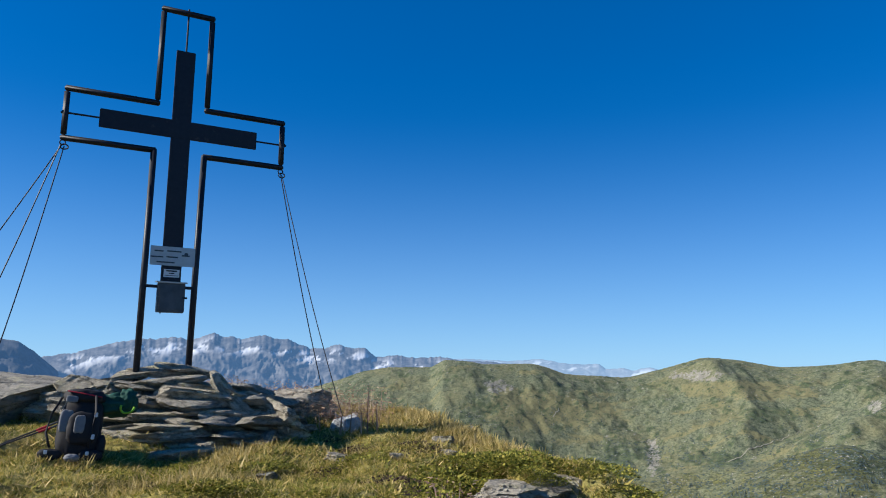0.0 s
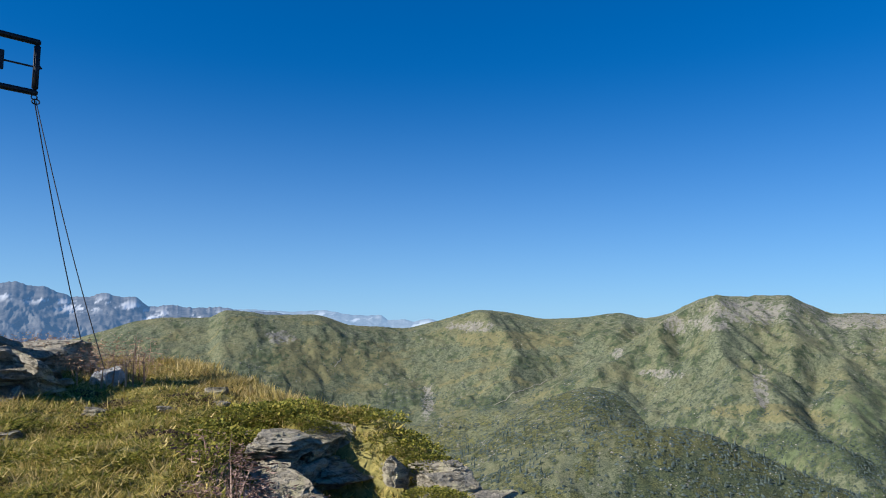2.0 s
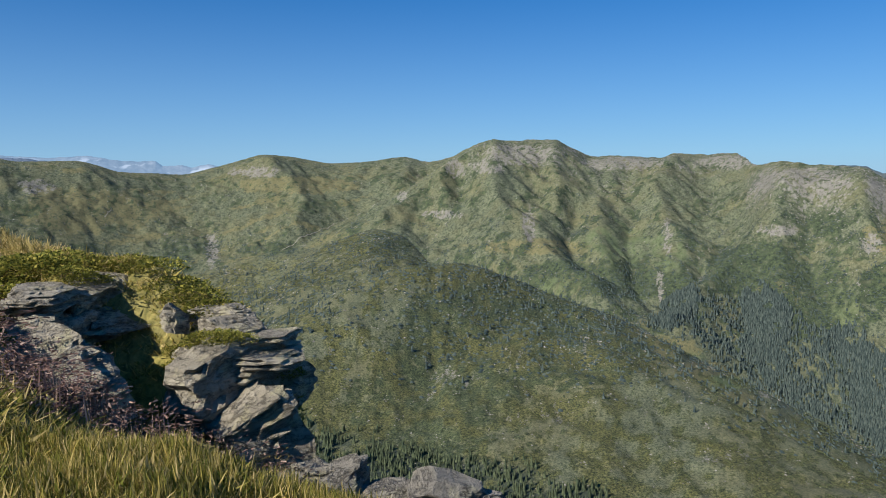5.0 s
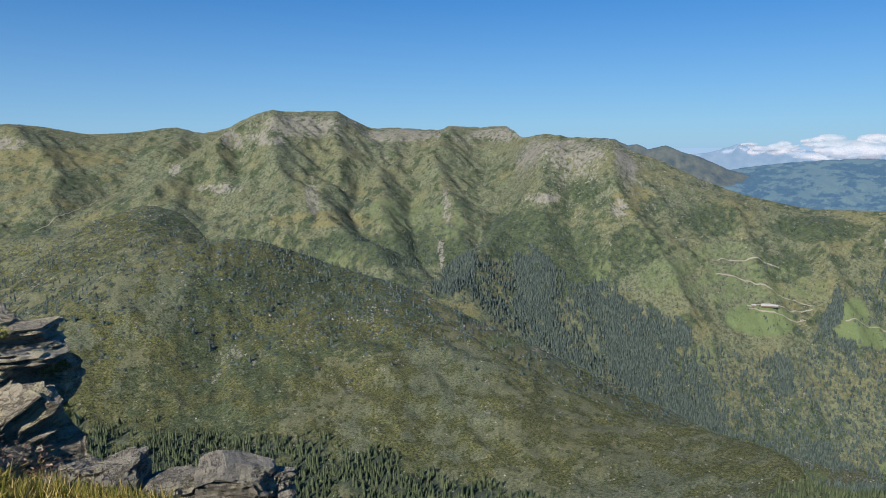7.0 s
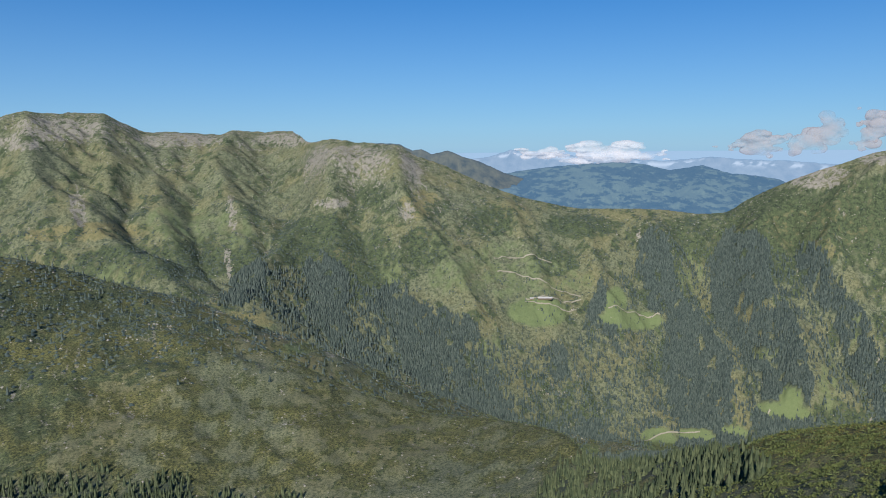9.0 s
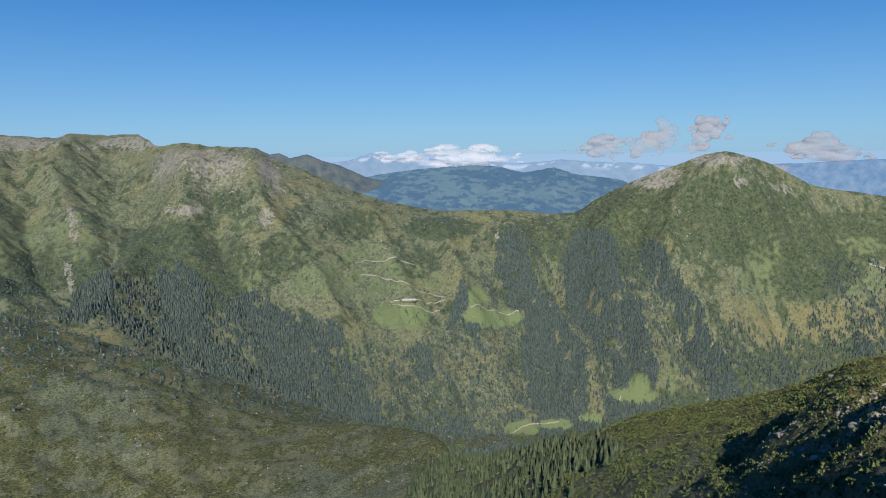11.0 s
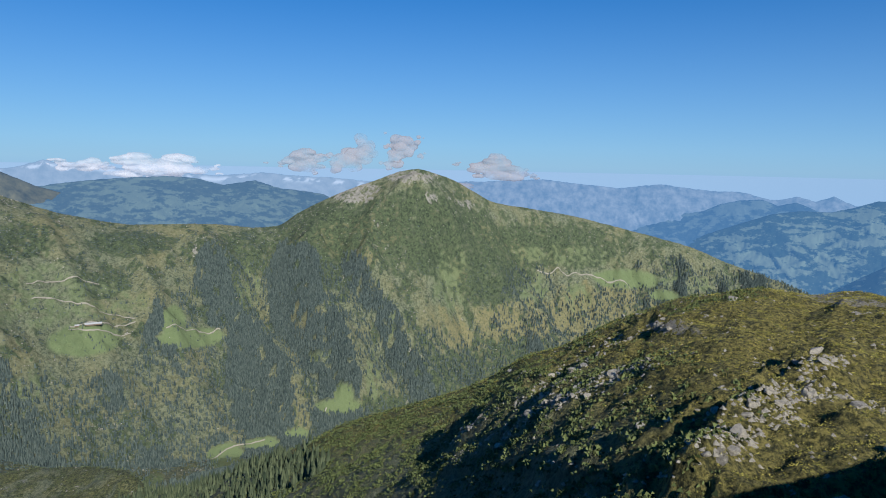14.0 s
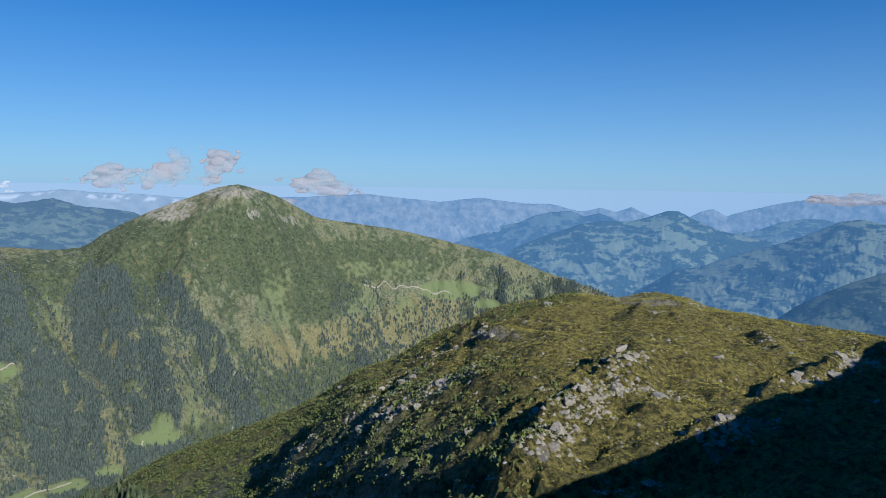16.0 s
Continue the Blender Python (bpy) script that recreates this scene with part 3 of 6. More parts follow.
STONY = [(97.6, -1.0, 2.4, 0.5), (129.5, -8.7, 2.6, 0.35), (137.2, -16.8, 2.0, 0.8), (135.0, -19.0, 1.6, 0.7), (118.0, -11.8, 2.2, 0.6), (121.8, -20.5, 0.6, 1.2), (126.0, -14.0, 1.4, 0.5), (92.8, -2.6, 1.8, 0.5), (101.5, -3.0, 0.8, 0.4), (33.2, 0.3, 0.9, 0.9), (35.8, 0.4, 1.6, 0.5), (32.0, -3.2, 1.6, 0.4), (29.0, -1.8, 0.5, 0.5), (38.5, 1.4, 3.0, 0.9), (46.0, 0.6, 3.5, 0.5), (58.8, -0.6, 2.4, 0.7), (57.0, -4.3, 1.6, 0.45), (62.8, -5.0, 0.8, 0.8),
         (81.0, -7.0, 0.4, 0.9), (93.5, -2.0, 1.6, 0.5), (98.8, -2.6, 0.6, 0.35), (95.8, -0.8, 1.6, 0.25), (3.0, -0.6, 1.2, 0.5), (1.0, -4.4, 0.5, 1.4), (14.5, -5.6, 0.5, 1.3), (18.0, 0.2, 2.0, 0.4), (90.8, -17.2, 0.35, 0.3),
         (97.2, -18.6, 0.6, 0.2), (53.5, 0.6, 2.2, 0.5), (39.0, -3.9, 0.5, 1.6), (49.4, -5.0, 0.4, 1.6), (49.0, -8.4, 0.35, 1.6)]
BUSHES = [(12.2, -6.0, 0.9, 1.4), (14.2, -5.2, 1.0, 0.9), (18.5, -5.6, 2.6, 0.6), (5.0, -5.4, 2.2, 0.7), (2.0, -2.2, 1.6, 0.5), (22.5, -2.4, 2.0, 0.5), (98.0, -5.0, 6.0, 3.0), (108.0, -6.0, 6.0, 1.8), (90.0, -6.5, 4.0, 3.5), (103.0, -8.0, 4.0, 3.0), (47.0, -8.3, 5.0, 1.6), (56.0, -7.2, 4.0, 2.2), (42.0, -8.0, 4.0, 1.2), (58.5, -9.5, 4.5, 2.5), (64.0, -8.0, 2.0, 1.6), (27.0, -5.5, 2.8, 0.9), (74.5, -9.0, 2.0, 1.0), (69.5, -5.8, 2.0, 1.2), (84.0, -7.0, 4.0, 1.6), (90.0, -6.0, 2.6, 1.8),
          (36.0, -10.5, 6.0, 2.5), (42.0, -13.5, 6.0, 3.0), (34.0, -15.0, 6.0, 4.0), (30.0, -19.0, 6.0, 4.0), (98.5, -7.5, 2.0, 1.2), (108.0, -17.0, 10.0, 3.6), (98.0, -21.0, 9.0, 3.0), (60.0, -3.6, 1.5, 0.8), (76.5, -6.2, 3.0, 0.9)]
# tracks: lines of bearing and dip
TRACKS = [[(69.3, -10.2), (70.5, -9.7), (72.0, -10.2), (74.0, -11.0), (76.0, -11.6), (77.4, -11.9)], [(71.5, -11.9), (73.5, -12.0), (75.5, -12.1), (77.4, -11.9)], [(71.5, -11.9), (73.5, -12.6), (75.2, -12.8), (77.0, -12.9)],
          [(78.0, -12.6), (80.0, -12.7), (82.0, -12.9), (83.4, -13.1)], [(80.2, -22.6), (81.6, -22.2), (83.4, -21.3), (85.2, -21.4), (86.6, -20.9)], [(90.2, -20.0), (90.9, -19.0), (90.6, -18.4)], [(69.0, -8.9), (72.0, -8.7), (75.0, -9.2)],
          [(106.6, -8.4), (109.4, -8.2), (112.6, -8.5), (115.6, -9.6)], [(19.0, -6.2), (20.6, -5.4), (21.6, -4.8), (23.0, -4.3), (24.4, -3.4)],
          [(6.6, -2.8), (7.6, -3.2), (8.0, -2.4), (7.2, -1.8)]]


# the treeline on the far valley side: bearings and dips
TREE_Q, TREE_DIP = (47, 50, 53, 58, 62, 65, 68, 71, 76, 78, 80, 82, 86, 90, 94, 97, 101, 103.5, 105, 107, 109, 111, 114, 116, 118, 122), (-11.5, -10, -8.5, -9.0, -11, -12.5, -13.6, -14.8, -14.8, -10, -9, -6.8, -7.2, -7.0, -9, -12, -13, -12, -7.3, -6.4, -8.5, -8.8, -7.6, -6.3, -6.0, -7.0)
# the upper edge of the woods under the summit: bearings and dips
TIMBER_Q, TIMBER_DIP = (0, 15, 24, 35, 40, 49, 58, 66, 72, 74.5, 80, 86, 90, 96, 104), (-19, -19, -20.2, -22, -23, -25.4, -26.8, -28, -27.5, -24.6, -23.2, -21.8, -22, -24, -30)


def cover(x, y, z):
    """Shares of wood, shrub, rock, dry grass and lush grass."""
    q, r = bearing_of(x, y), np.hypot(x, y)
    dip = np.degrees(np.arctan2(z - EYE, r))
    s = (r - valley_r(q)) / (crest_r(q) - valley_r(q))
    big, small = fbm(x / 210, y / 210, 4, 201), fbm(x / 45, y / 45, 4, 211)
    tiny = fbm(x / 14, y / 14, 3, 215)
    rag = 0.6 * big + 0.6 * small + 0.35 * tiny
    away = step(r, 250, 420)
    beyond = step(s, -0.1, 0.02)
    stream, shade = lie("stream", x, y), lie("aspect", x, y)
    lush = np.maximum(blot(q, dip, FIELDS, 0.45 * rag) * step(s, -0.55, -0.4), beyond * 0.6 * blot(q, dip, MEADOWS, 1.7 * rag) * step(small + 0.7 * tiny, -0.25, 0.15))
    timber = step(np.interp(q, TREE_Q, TREE_DIP) + 1.5 * rag + 1.6 * np.clip(-shade, -0.4, 0.4) - dip, -0.1, 0.25) * step(q, 47, 50)
    wood = timber * beyond * (1 - step(lush, 0.3, 0.6)) * (1 - 0.92 * step(shade + 0.22 * small + 0.12 * tiny, 0.24 - 0.16 * step(q, 76, 84), 0.38 - 0.16 * step(q, 76, 84))) * np.maximum(step(q, 58, 64), step(s, 0.03, 0.08))
    front = away * (1 - step(s, -0.4, -0.2))
    low = front * step(np.interp(q, TIMBER_Q, TIMBER_DIP) - dip + 2.6 * rag, 0.0, 0.7)
    gaps = step(fbm(x / 34, y / 34, 3, 217) + 0.6 * small, -0.38, -0.08)
    wood = np.clip(np.maximum(wood, low), 0, 1) * gaps
    shrub = np.maximum(blot(q, dip, BUSHES, 1.7 * rag), 0.9 * step(small + 0.7 * big + 0.5 * tiny, 0.06, 0.2) * step(r, 40, 90)) * (1 - 0.75 * lush) * step(r, 25, 50)
    shrub = np.maximum(shrub, front * 0.95 * step(small + 0.7 * big + 0.7 * tiny, -0.2, 0.0))
    shrub = shrub * (1 - 0.25 * (1 - step(q, 22, 30)) * beyond)
    stripes = (1 - step(q, 24, 30)) * beyond * step(fbm((np.radians(q) * 2600 + 0.8 * r) / 260, (r - 700 * np.radians(q)) / 45, 4, 219), 0.05, 0.35)
    dry = np.maximum(blot(q, dip, DRY, 1.2 * rag), 1.0 * stripes) * step(r, 30, 50)
    dry = np.maximum(dry, 0.5 * (1 - step(q, 22, 34)) * beyond * step(big + small + 0.5 * tiny, -0.5, 0.2))
    teeth = ridged(x / 38, y / 38, 4, 231)
    rock = blot(q, dip, STONY, 2.0 * rag) * step(r, 30, 50) * (0.3 + 0.7 * step(teeth + tiny, -0.1, 0.4))
    high = step(s, 0.45, 0.95) * step(q, 26, 36) * (1 - step(q, 66, 72)) + 0.35 * step(s, 0.6, 1.0)
    rock = np.maximum(rock, np.clip(high, 0, 1) * step(teeth + 0.9 * big + 0.8 * tiny, 0.2, 0.65) * 0.6)
    rock = np.maximum(rock, np.clip(high, 0, 1) * step(lie("steep", x, y) + 0.3 * tiny + 0.2 * small, 0.84, 0.93))
    rock = np.maximum(rock, beyond * 0.6 * step(stream, 1.9, 2.3) * step(dip, -12, -8))
    rock = np.maximum(rock, beyond * 0.55 * step(ridged(x / 70, y / 70, 4, 241, 0.6) + 0.6 * big, 0.72, 1.0))
    rock = np.maximum(rock, step(r, 250, 420) * (1 - beyond) * 0.8 * step(ridged(x / 22, y / 22, 3, 251) + 0.9 * fbm(x / 130, y / 130, 3, 253), 0.85, 1.05))
    hill = step(r, 30, 55) * (1 - step(r, 420, 600)) * step(q, 84, 94)
    ledge, strong = ledges(x, y)
    rock = np.maximum(rock, hill * 0.9 * step(ledge, 0.86, 0.9) * step(strong + 2.5 * fbm(x / 9, y / 9, 4, 261), 2.2, 3.2))
    return dict(wood=wood, shrub=np.clip(shrub, 0, 1) * (1 - 0.8 * step(q, 84, 92) * (1 - step(r, 420, 600))), rock=np.clip(rock, 0, 1) * (1 - 0.8 * lush), dry=dry, lush=lush, far=step(r, 18, 60), hill=np.maximum(step(q, 78, 90) * (1 - step(r, 450, 650)), 0.5 * (1 - step(r, 1000, 1700))), heath=np.maximum(step(q + 26 * (r - 150) / 300 + 6 * small, 104, 116) * (1 - step(r, 450, 650)), away * (1 - beyond) * (0.08 + 0.42 * step(big + small + 0.6 * tiny, -0.25, 0.25))))


def build_ground():
    q = np.r_[np.arange(-40, 150, 0.17), np.arange(150, 320, 2.5)]
    q = q[: len(q) // 2 * 2]
    r = np.r_[np.geomspace(0.5, 30, 165), np.geomspace(30, 400, 230)[1:], np.geomspace(400, 1500, 90)[1:], np.linspace(1500, 3900, 280)[1:], np.linspace(3900, 5600, 24)[1:]]
    nq, nr, inner = len(q), len(r), 165  # the inner rings have half as many spokes
    Q, R = np.meshgrid(np.radians(q), r)
    X, Y = R * np.sin(Q), R * np.cos(Q)
    Z = height(X, Y)
    nh = nq // 2

    def packed(g):
        return np.r_[g[:inner, ::2].ravel(), g[inner:].ravel()]

    def quads(first, rows, n):
        i, j = np.meshgrid(np.arange(rows - 1), np.arange(n), indexing="ij")
        a, b = first + i * n + j, first + i * n + (j + 1) % n
        return np.c_[a.ravel(), (a + n).ravel(), (b + n).ravel(), b.ravel()]

    hub, rim, k = np.arange(nh // 2), inner * nh, np.arange(nh)
    faces = np.r_[quads(0, inner, nh), quads(rim, nr - inner, nq), np.c_[hub, hub + 1, (nh - 2 - hub) % nh, (nh - 1 - hub) % nh][:-1]]
    c0, c1, f0, f1, f2 = rim - nh + k, rim - nh + (k + 1) % nh, rim + 2 * k, rim + 2 * k + 1, rim + (2 * k + 2) % nq
    me = mesh_of("ground", np.c_[packed(X), packed(Y), packed(Z)], faces, True, np.r_[np.c_[c0, f0, f1], np.c_[c0, f1, c1], np.c_[c1, f1, f2]])
    shares = cover(X.ravel(), Y.ravel(), Z.ravel())
    shares = {key: v.reshape(nr, nq) for key, v in shares.items()}
    for name, values in shares.items():
        give(me, name, packed(values))
    me.materials.append(GROUND)
    tagged(new("ground", me), "mountain summit turf, green slopes, ridges and valley of the high Alps", "ground", kind="structure")
    return dict(q=np.radians(q), r=r, Z=Z, dr=np.gradient(r), dq=np.gradient(np.radians(q)), shares=shares)


LAND = build_ground()


def scatter(count, weight, rng):
    """Places on the ground, as likely as the weight over the land's grid says: x, y, z."""
    area = weight * (LAND["r"] * LAND["dr"])[:, None] * LAND["dq"][None, :]
    area[:, LAND["q"] > radians(149)] = 0
    area[-1] = 0
    total = np.cumsum(area.ravel())
    pick = np.minimum(np.searchsorted(total, rng.random(count) * total[-1]), area.size - 1)
    i, j = np.unravel_index(pick, area.shape)
    i, j = np.minimum(i, len(LAND["r"]) - 2), np.minimum(j, len(LAND["q"]) - 2)
    a, b = rng.random(count), rng.random(count)
    r = LAND["r"][i] * (1 - a) + LAND["r"][i + 1] * a
    q = LAND["q"][j] * (1 - b) + LAND["q"][j + 1] * b
    Z = LAND["Z"]
    z = (Z[i, j] * (1 - a) + Z[i + 1, j] * a) * (1 - b) + (Z[i, j + 1] * (1 - a) + Z[i + 1, j + 1] * a) * b
    return r * np.sin(q), r * np.cos(q), z


def grid_bearing_dip():
    q, r = np.degrees(LAND["q"])[None, :], LAND["r"][:, None]
    return q + 0 * r, r + 0 * q, np.degrees(np.arctan2(LAND["Z"] - EYE, r + 0 * q))


GQ, GR, GDIP = grid_bearing_dip()
VISIBLE = np.maximum.accumulate(GDIP, axis=0) <= GDIP + 0.5  # what the summit overlooks; the rest needs no plants



def land_z(x, y):
    """The height of the built ground's mesh."""
    q, r = radians(float(bearing_of(x, y))), math.hypot(x, y)
    i = int(np.clip(np.searchsorted(LAND["r"], r) - 1, 0, len(LAND["r"]) - 2))
    j = int(np.clip(np.searchsorted(LAND["q"], q) - 1, 0, len(LAND["q"]) - 2))
    a, b = (r - LAND["r"][i]) / (LAND["r"][i + 1] - LAND["r"][i]), (q - LAND["q"][j]) / (LAND["q"][j + 1] - LAND["q"][j])
    Z = LAND["Z"]
    return float((Z[i, j] * (1 - a) + Z[i + 1, j] * a) * (1 - b) + (Z[i, j + 1] * (1 - a) + Z[i + 1, j + 1] * a) * b)

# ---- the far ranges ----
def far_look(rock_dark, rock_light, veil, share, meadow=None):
    """Distant mountains behind much air: rock or woods, meadows, snow, and blue haze mixed into the material as
    emission.
    """

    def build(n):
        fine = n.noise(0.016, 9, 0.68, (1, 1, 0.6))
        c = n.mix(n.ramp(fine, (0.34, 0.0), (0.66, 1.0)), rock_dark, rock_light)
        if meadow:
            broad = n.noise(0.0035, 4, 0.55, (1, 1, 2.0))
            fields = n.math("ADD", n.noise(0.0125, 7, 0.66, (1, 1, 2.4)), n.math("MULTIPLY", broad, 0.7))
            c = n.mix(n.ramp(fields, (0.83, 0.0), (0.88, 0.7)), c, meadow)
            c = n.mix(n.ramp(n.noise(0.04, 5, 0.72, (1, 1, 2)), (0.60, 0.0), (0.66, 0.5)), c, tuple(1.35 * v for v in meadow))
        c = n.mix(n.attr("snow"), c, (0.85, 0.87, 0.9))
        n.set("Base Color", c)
        # haze put into the surface: it glows in the veil colour
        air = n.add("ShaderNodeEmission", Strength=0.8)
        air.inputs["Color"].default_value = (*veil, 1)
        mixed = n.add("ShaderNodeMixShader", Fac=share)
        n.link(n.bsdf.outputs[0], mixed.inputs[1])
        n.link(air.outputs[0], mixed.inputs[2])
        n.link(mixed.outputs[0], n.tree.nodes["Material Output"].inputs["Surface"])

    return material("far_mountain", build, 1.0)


def far_range(label, skyline, distance, depth, base, mat, rough=1.0, snow=0.0, snow_dip=2.0, teeth=0.08, seed=1):
    """A range with its skyline given by bearing and dip; it falls towards the summit down to the base dip."""
    qs, dips = [p[0] for p in skyline], [p[1] for p in skyline]
    q = np.arange(qs[0], qs[-1], 0.07)
    v = np.linspace(0, 1, 52)
    Q, V = np.meshgrid(q, v)
    top = np.interp(Q, qs, dips) + teeth * (0.6 * fbm(Q / 1.1, 0 * Q, 4, seed) + ridged(Q / 0.6, 0 * Q + 3.3, 3, seed + 31) - 0.35)
    k = V**0.85
    relief = V * (1 - V) * 4
    mean = np.convolve(np.pad(top[0], 20, "edge"), np.hanning(41) / np.hanning(41).sum(), "valid")[None, :]
    D = base + (mean - base) * k + (top - mean) * V**5
    wander = 0.6 * fbm(Q / 2.4, D / 2, 4, seed + 3)
    ribs = np.maximum(ridged((Q + 1.7 * D) / 3.1 + wander, D / 4.5, 5, seed + 5, 0.6), ridged((Q - 1.5 * D) / 2.6 + wander, D / 4.0, 5, seed + 6, 0.6) - 0.12)
    D = D + rough * relief * (0.14 * ribs + 0.2 * fbm(Q / 1.8, D / 1.5, 4, seed + 9)) * np.clip((top - base) / 5, 0.15, 1)
    R = distance - depth * (1 - V) - 0.075 * depth * rough * relief * ribs
    D = np.r_[D, D[-1:] - 1.2]
    R = np.r_[R, R[-1:] + 60]
    Q = np.r_[Q, Q[-1:]]
    a = np.radians(Q)
    verts = np.c_[(R * np.sin(a)).ravel(), (R * np.cos(a)).ravel(), (EYE + R * np.tan(np.radians(D))).ravel()]
    n, m = Q.shape
    i, j = np.meshgrid(np.arange(n - 1), np.arange(m - 1), indexing="ij")
    o = (i * m + j).ravel()
    me = mesh_of("backdrop", verts, np.c_[o, o + 1, o + m + 1, o + m])
    under = np.r_[top, top[-1:]] - D
    white = step(fbm((Q - 0.8 * D) / 1.5, D / 0.7, 5, seed + 20, 0.6) + 0.35 * fbm(Q / 4, 0 * Q, 2, seed + 24), 0.04, 0.14) * np.exp(-(((under - snow_dip) / (0.6 * snow_dip)) ** 2)) * snow
    give(me, "snow", white)
    me.materials.append(mat)
    return tagged(new("backdrop", me), label, "mountain range", kind="structure")


GLACIER = [(-46, 3.2), (-34, 1.9), (-30, 1.3), (-27.8, 1.6), (-25, 2.46), (-23.2, 2.7), (-21.2, 2.83), (-20, 2.7), (-18.5, 3.25), (-17.9, 2.95), (-17.2, 2.95), (-16.5, 2.75), (-16, 2.93), (-14.8, 3.15), (-13.8, 2.8), (-13.1, 2.85),
           (-11.4, 2.15), (-10.2, 2.2), (-9.4, 2.52), (-8.3, 2.25), (-7.2, 2.25), (-6.4, 1.55), (-4.8, 1.7), (-3, 1.5), (-1.3, 1.6), (0.5, 1.3), (3, 1.2), (6, 0.8)]
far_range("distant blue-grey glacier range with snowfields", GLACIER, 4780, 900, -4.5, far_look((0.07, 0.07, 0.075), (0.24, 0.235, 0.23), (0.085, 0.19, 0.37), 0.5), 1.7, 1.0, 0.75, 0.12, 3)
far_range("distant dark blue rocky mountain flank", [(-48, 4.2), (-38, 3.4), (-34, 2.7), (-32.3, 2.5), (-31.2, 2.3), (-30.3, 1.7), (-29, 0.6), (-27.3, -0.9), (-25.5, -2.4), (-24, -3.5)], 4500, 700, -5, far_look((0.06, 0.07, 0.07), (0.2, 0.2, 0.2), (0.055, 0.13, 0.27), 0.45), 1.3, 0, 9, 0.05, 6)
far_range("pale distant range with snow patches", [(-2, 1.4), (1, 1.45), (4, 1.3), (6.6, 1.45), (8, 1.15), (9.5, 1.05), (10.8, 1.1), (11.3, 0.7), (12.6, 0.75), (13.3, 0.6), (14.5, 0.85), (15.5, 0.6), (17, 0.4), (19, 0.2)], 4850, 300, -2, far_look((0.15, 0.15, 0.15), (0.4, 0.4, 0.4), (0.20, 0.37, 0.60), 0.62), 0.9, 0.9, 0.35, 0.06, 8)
# haze modelled as a thin, pale, glowing strip
far_range("flat pale haze layer lying along the horizon", [(58, -0.55), (70, -0.5), (90, -0.45), (107, -0.4), (118, -0.35), (135, -0.32), (152, -0.3)], 4960, 60, -3, far_look((0.4, 0.42, 0.45), (0.42, 0.44, 0.47), (0.28, 0.48, 0.73), 0.85), 0.0, 0, 9, 0.0, 40)
far_range("pale distant range with snow under clouds", [(58, -0.7), (65.7, -1.2), (69, -0.9), (71, -0.3), (72.5, -0.6), (74.1, -0.5), (76, -0.8), (79.7, -1.0), (82.1, -1.2), (83.8, -1.1), (85.8, -0.9), (87.9, -1.1), (91.2, -1.2), (93.3, -1.4), (98, -1.6)],
          4880, 300, -5, far_look((0.2, 0.21, 0.22), (0.36, 0.36, 0.36), (0.19, 0.37, 0.62), 0.72), 0.8, 0.8, 0.3, 0.07, 12)
far_range("olive-brown ridge falling away behind the rocky mountain", [(58, 0.2), (60.9, 0.3), (62.3, 0.2), (63.3, -0.3), (64, -0.2), (64.8, -0.6), (66.1, -0.3), (67.2, -0.8), (68.6, -1.2), (70.5, -2.1), (73.2, -2.9), (76, -4.0), (79.6, -5.1)],
          4400, 500, -8, far_look((0.035, 0.045, 0.035), (0.15, 0.145, 0.085), (0.085, 0.165, 0.29), 0.42), 1.2, 0, 9, 0.05, 14)
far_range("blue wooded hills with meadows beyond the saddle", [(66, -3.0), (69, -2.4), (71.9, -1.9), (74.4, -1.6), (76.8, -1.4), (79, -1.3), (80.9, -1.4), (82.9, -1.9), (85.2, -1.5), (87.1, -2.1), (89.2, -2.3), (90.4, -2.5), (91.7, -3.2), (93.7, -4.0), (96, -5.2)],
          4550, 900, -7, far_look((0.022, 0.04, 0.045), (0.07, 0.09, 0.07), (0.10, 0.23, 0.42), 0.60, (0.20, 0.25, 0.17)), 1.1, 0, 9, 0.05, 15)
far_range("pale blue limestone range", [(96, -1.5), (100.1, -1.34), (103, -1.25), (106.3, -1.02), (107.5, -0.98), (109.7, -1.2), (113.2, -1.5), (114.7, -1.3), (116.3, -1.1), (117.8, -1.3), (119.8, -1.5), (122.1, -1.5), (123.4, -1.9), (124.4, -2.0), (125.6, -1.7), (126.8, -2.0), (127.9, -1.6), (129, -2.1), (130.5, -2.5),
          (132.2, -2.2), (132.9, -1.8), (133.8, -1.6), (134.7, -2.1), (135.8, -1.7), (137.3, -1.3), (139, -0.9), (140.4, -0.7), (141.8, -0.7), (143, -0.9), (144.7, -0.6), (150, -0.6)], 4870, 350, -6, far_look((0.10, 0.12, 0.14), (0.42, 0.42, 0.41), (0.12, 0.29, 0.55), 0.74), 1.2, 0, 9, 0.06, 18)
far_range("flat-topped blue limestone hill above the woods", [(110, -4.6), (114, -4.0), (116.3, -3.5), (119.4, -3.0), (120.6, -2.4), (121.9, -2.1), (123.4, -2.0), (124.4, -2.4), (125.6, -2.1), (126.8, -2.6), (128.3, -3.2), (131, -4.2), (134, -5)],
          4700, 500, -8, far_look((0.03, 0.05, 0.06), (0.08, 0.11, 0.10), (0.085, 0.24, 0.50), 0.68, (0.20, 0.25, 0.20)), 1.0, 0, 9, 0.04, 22)
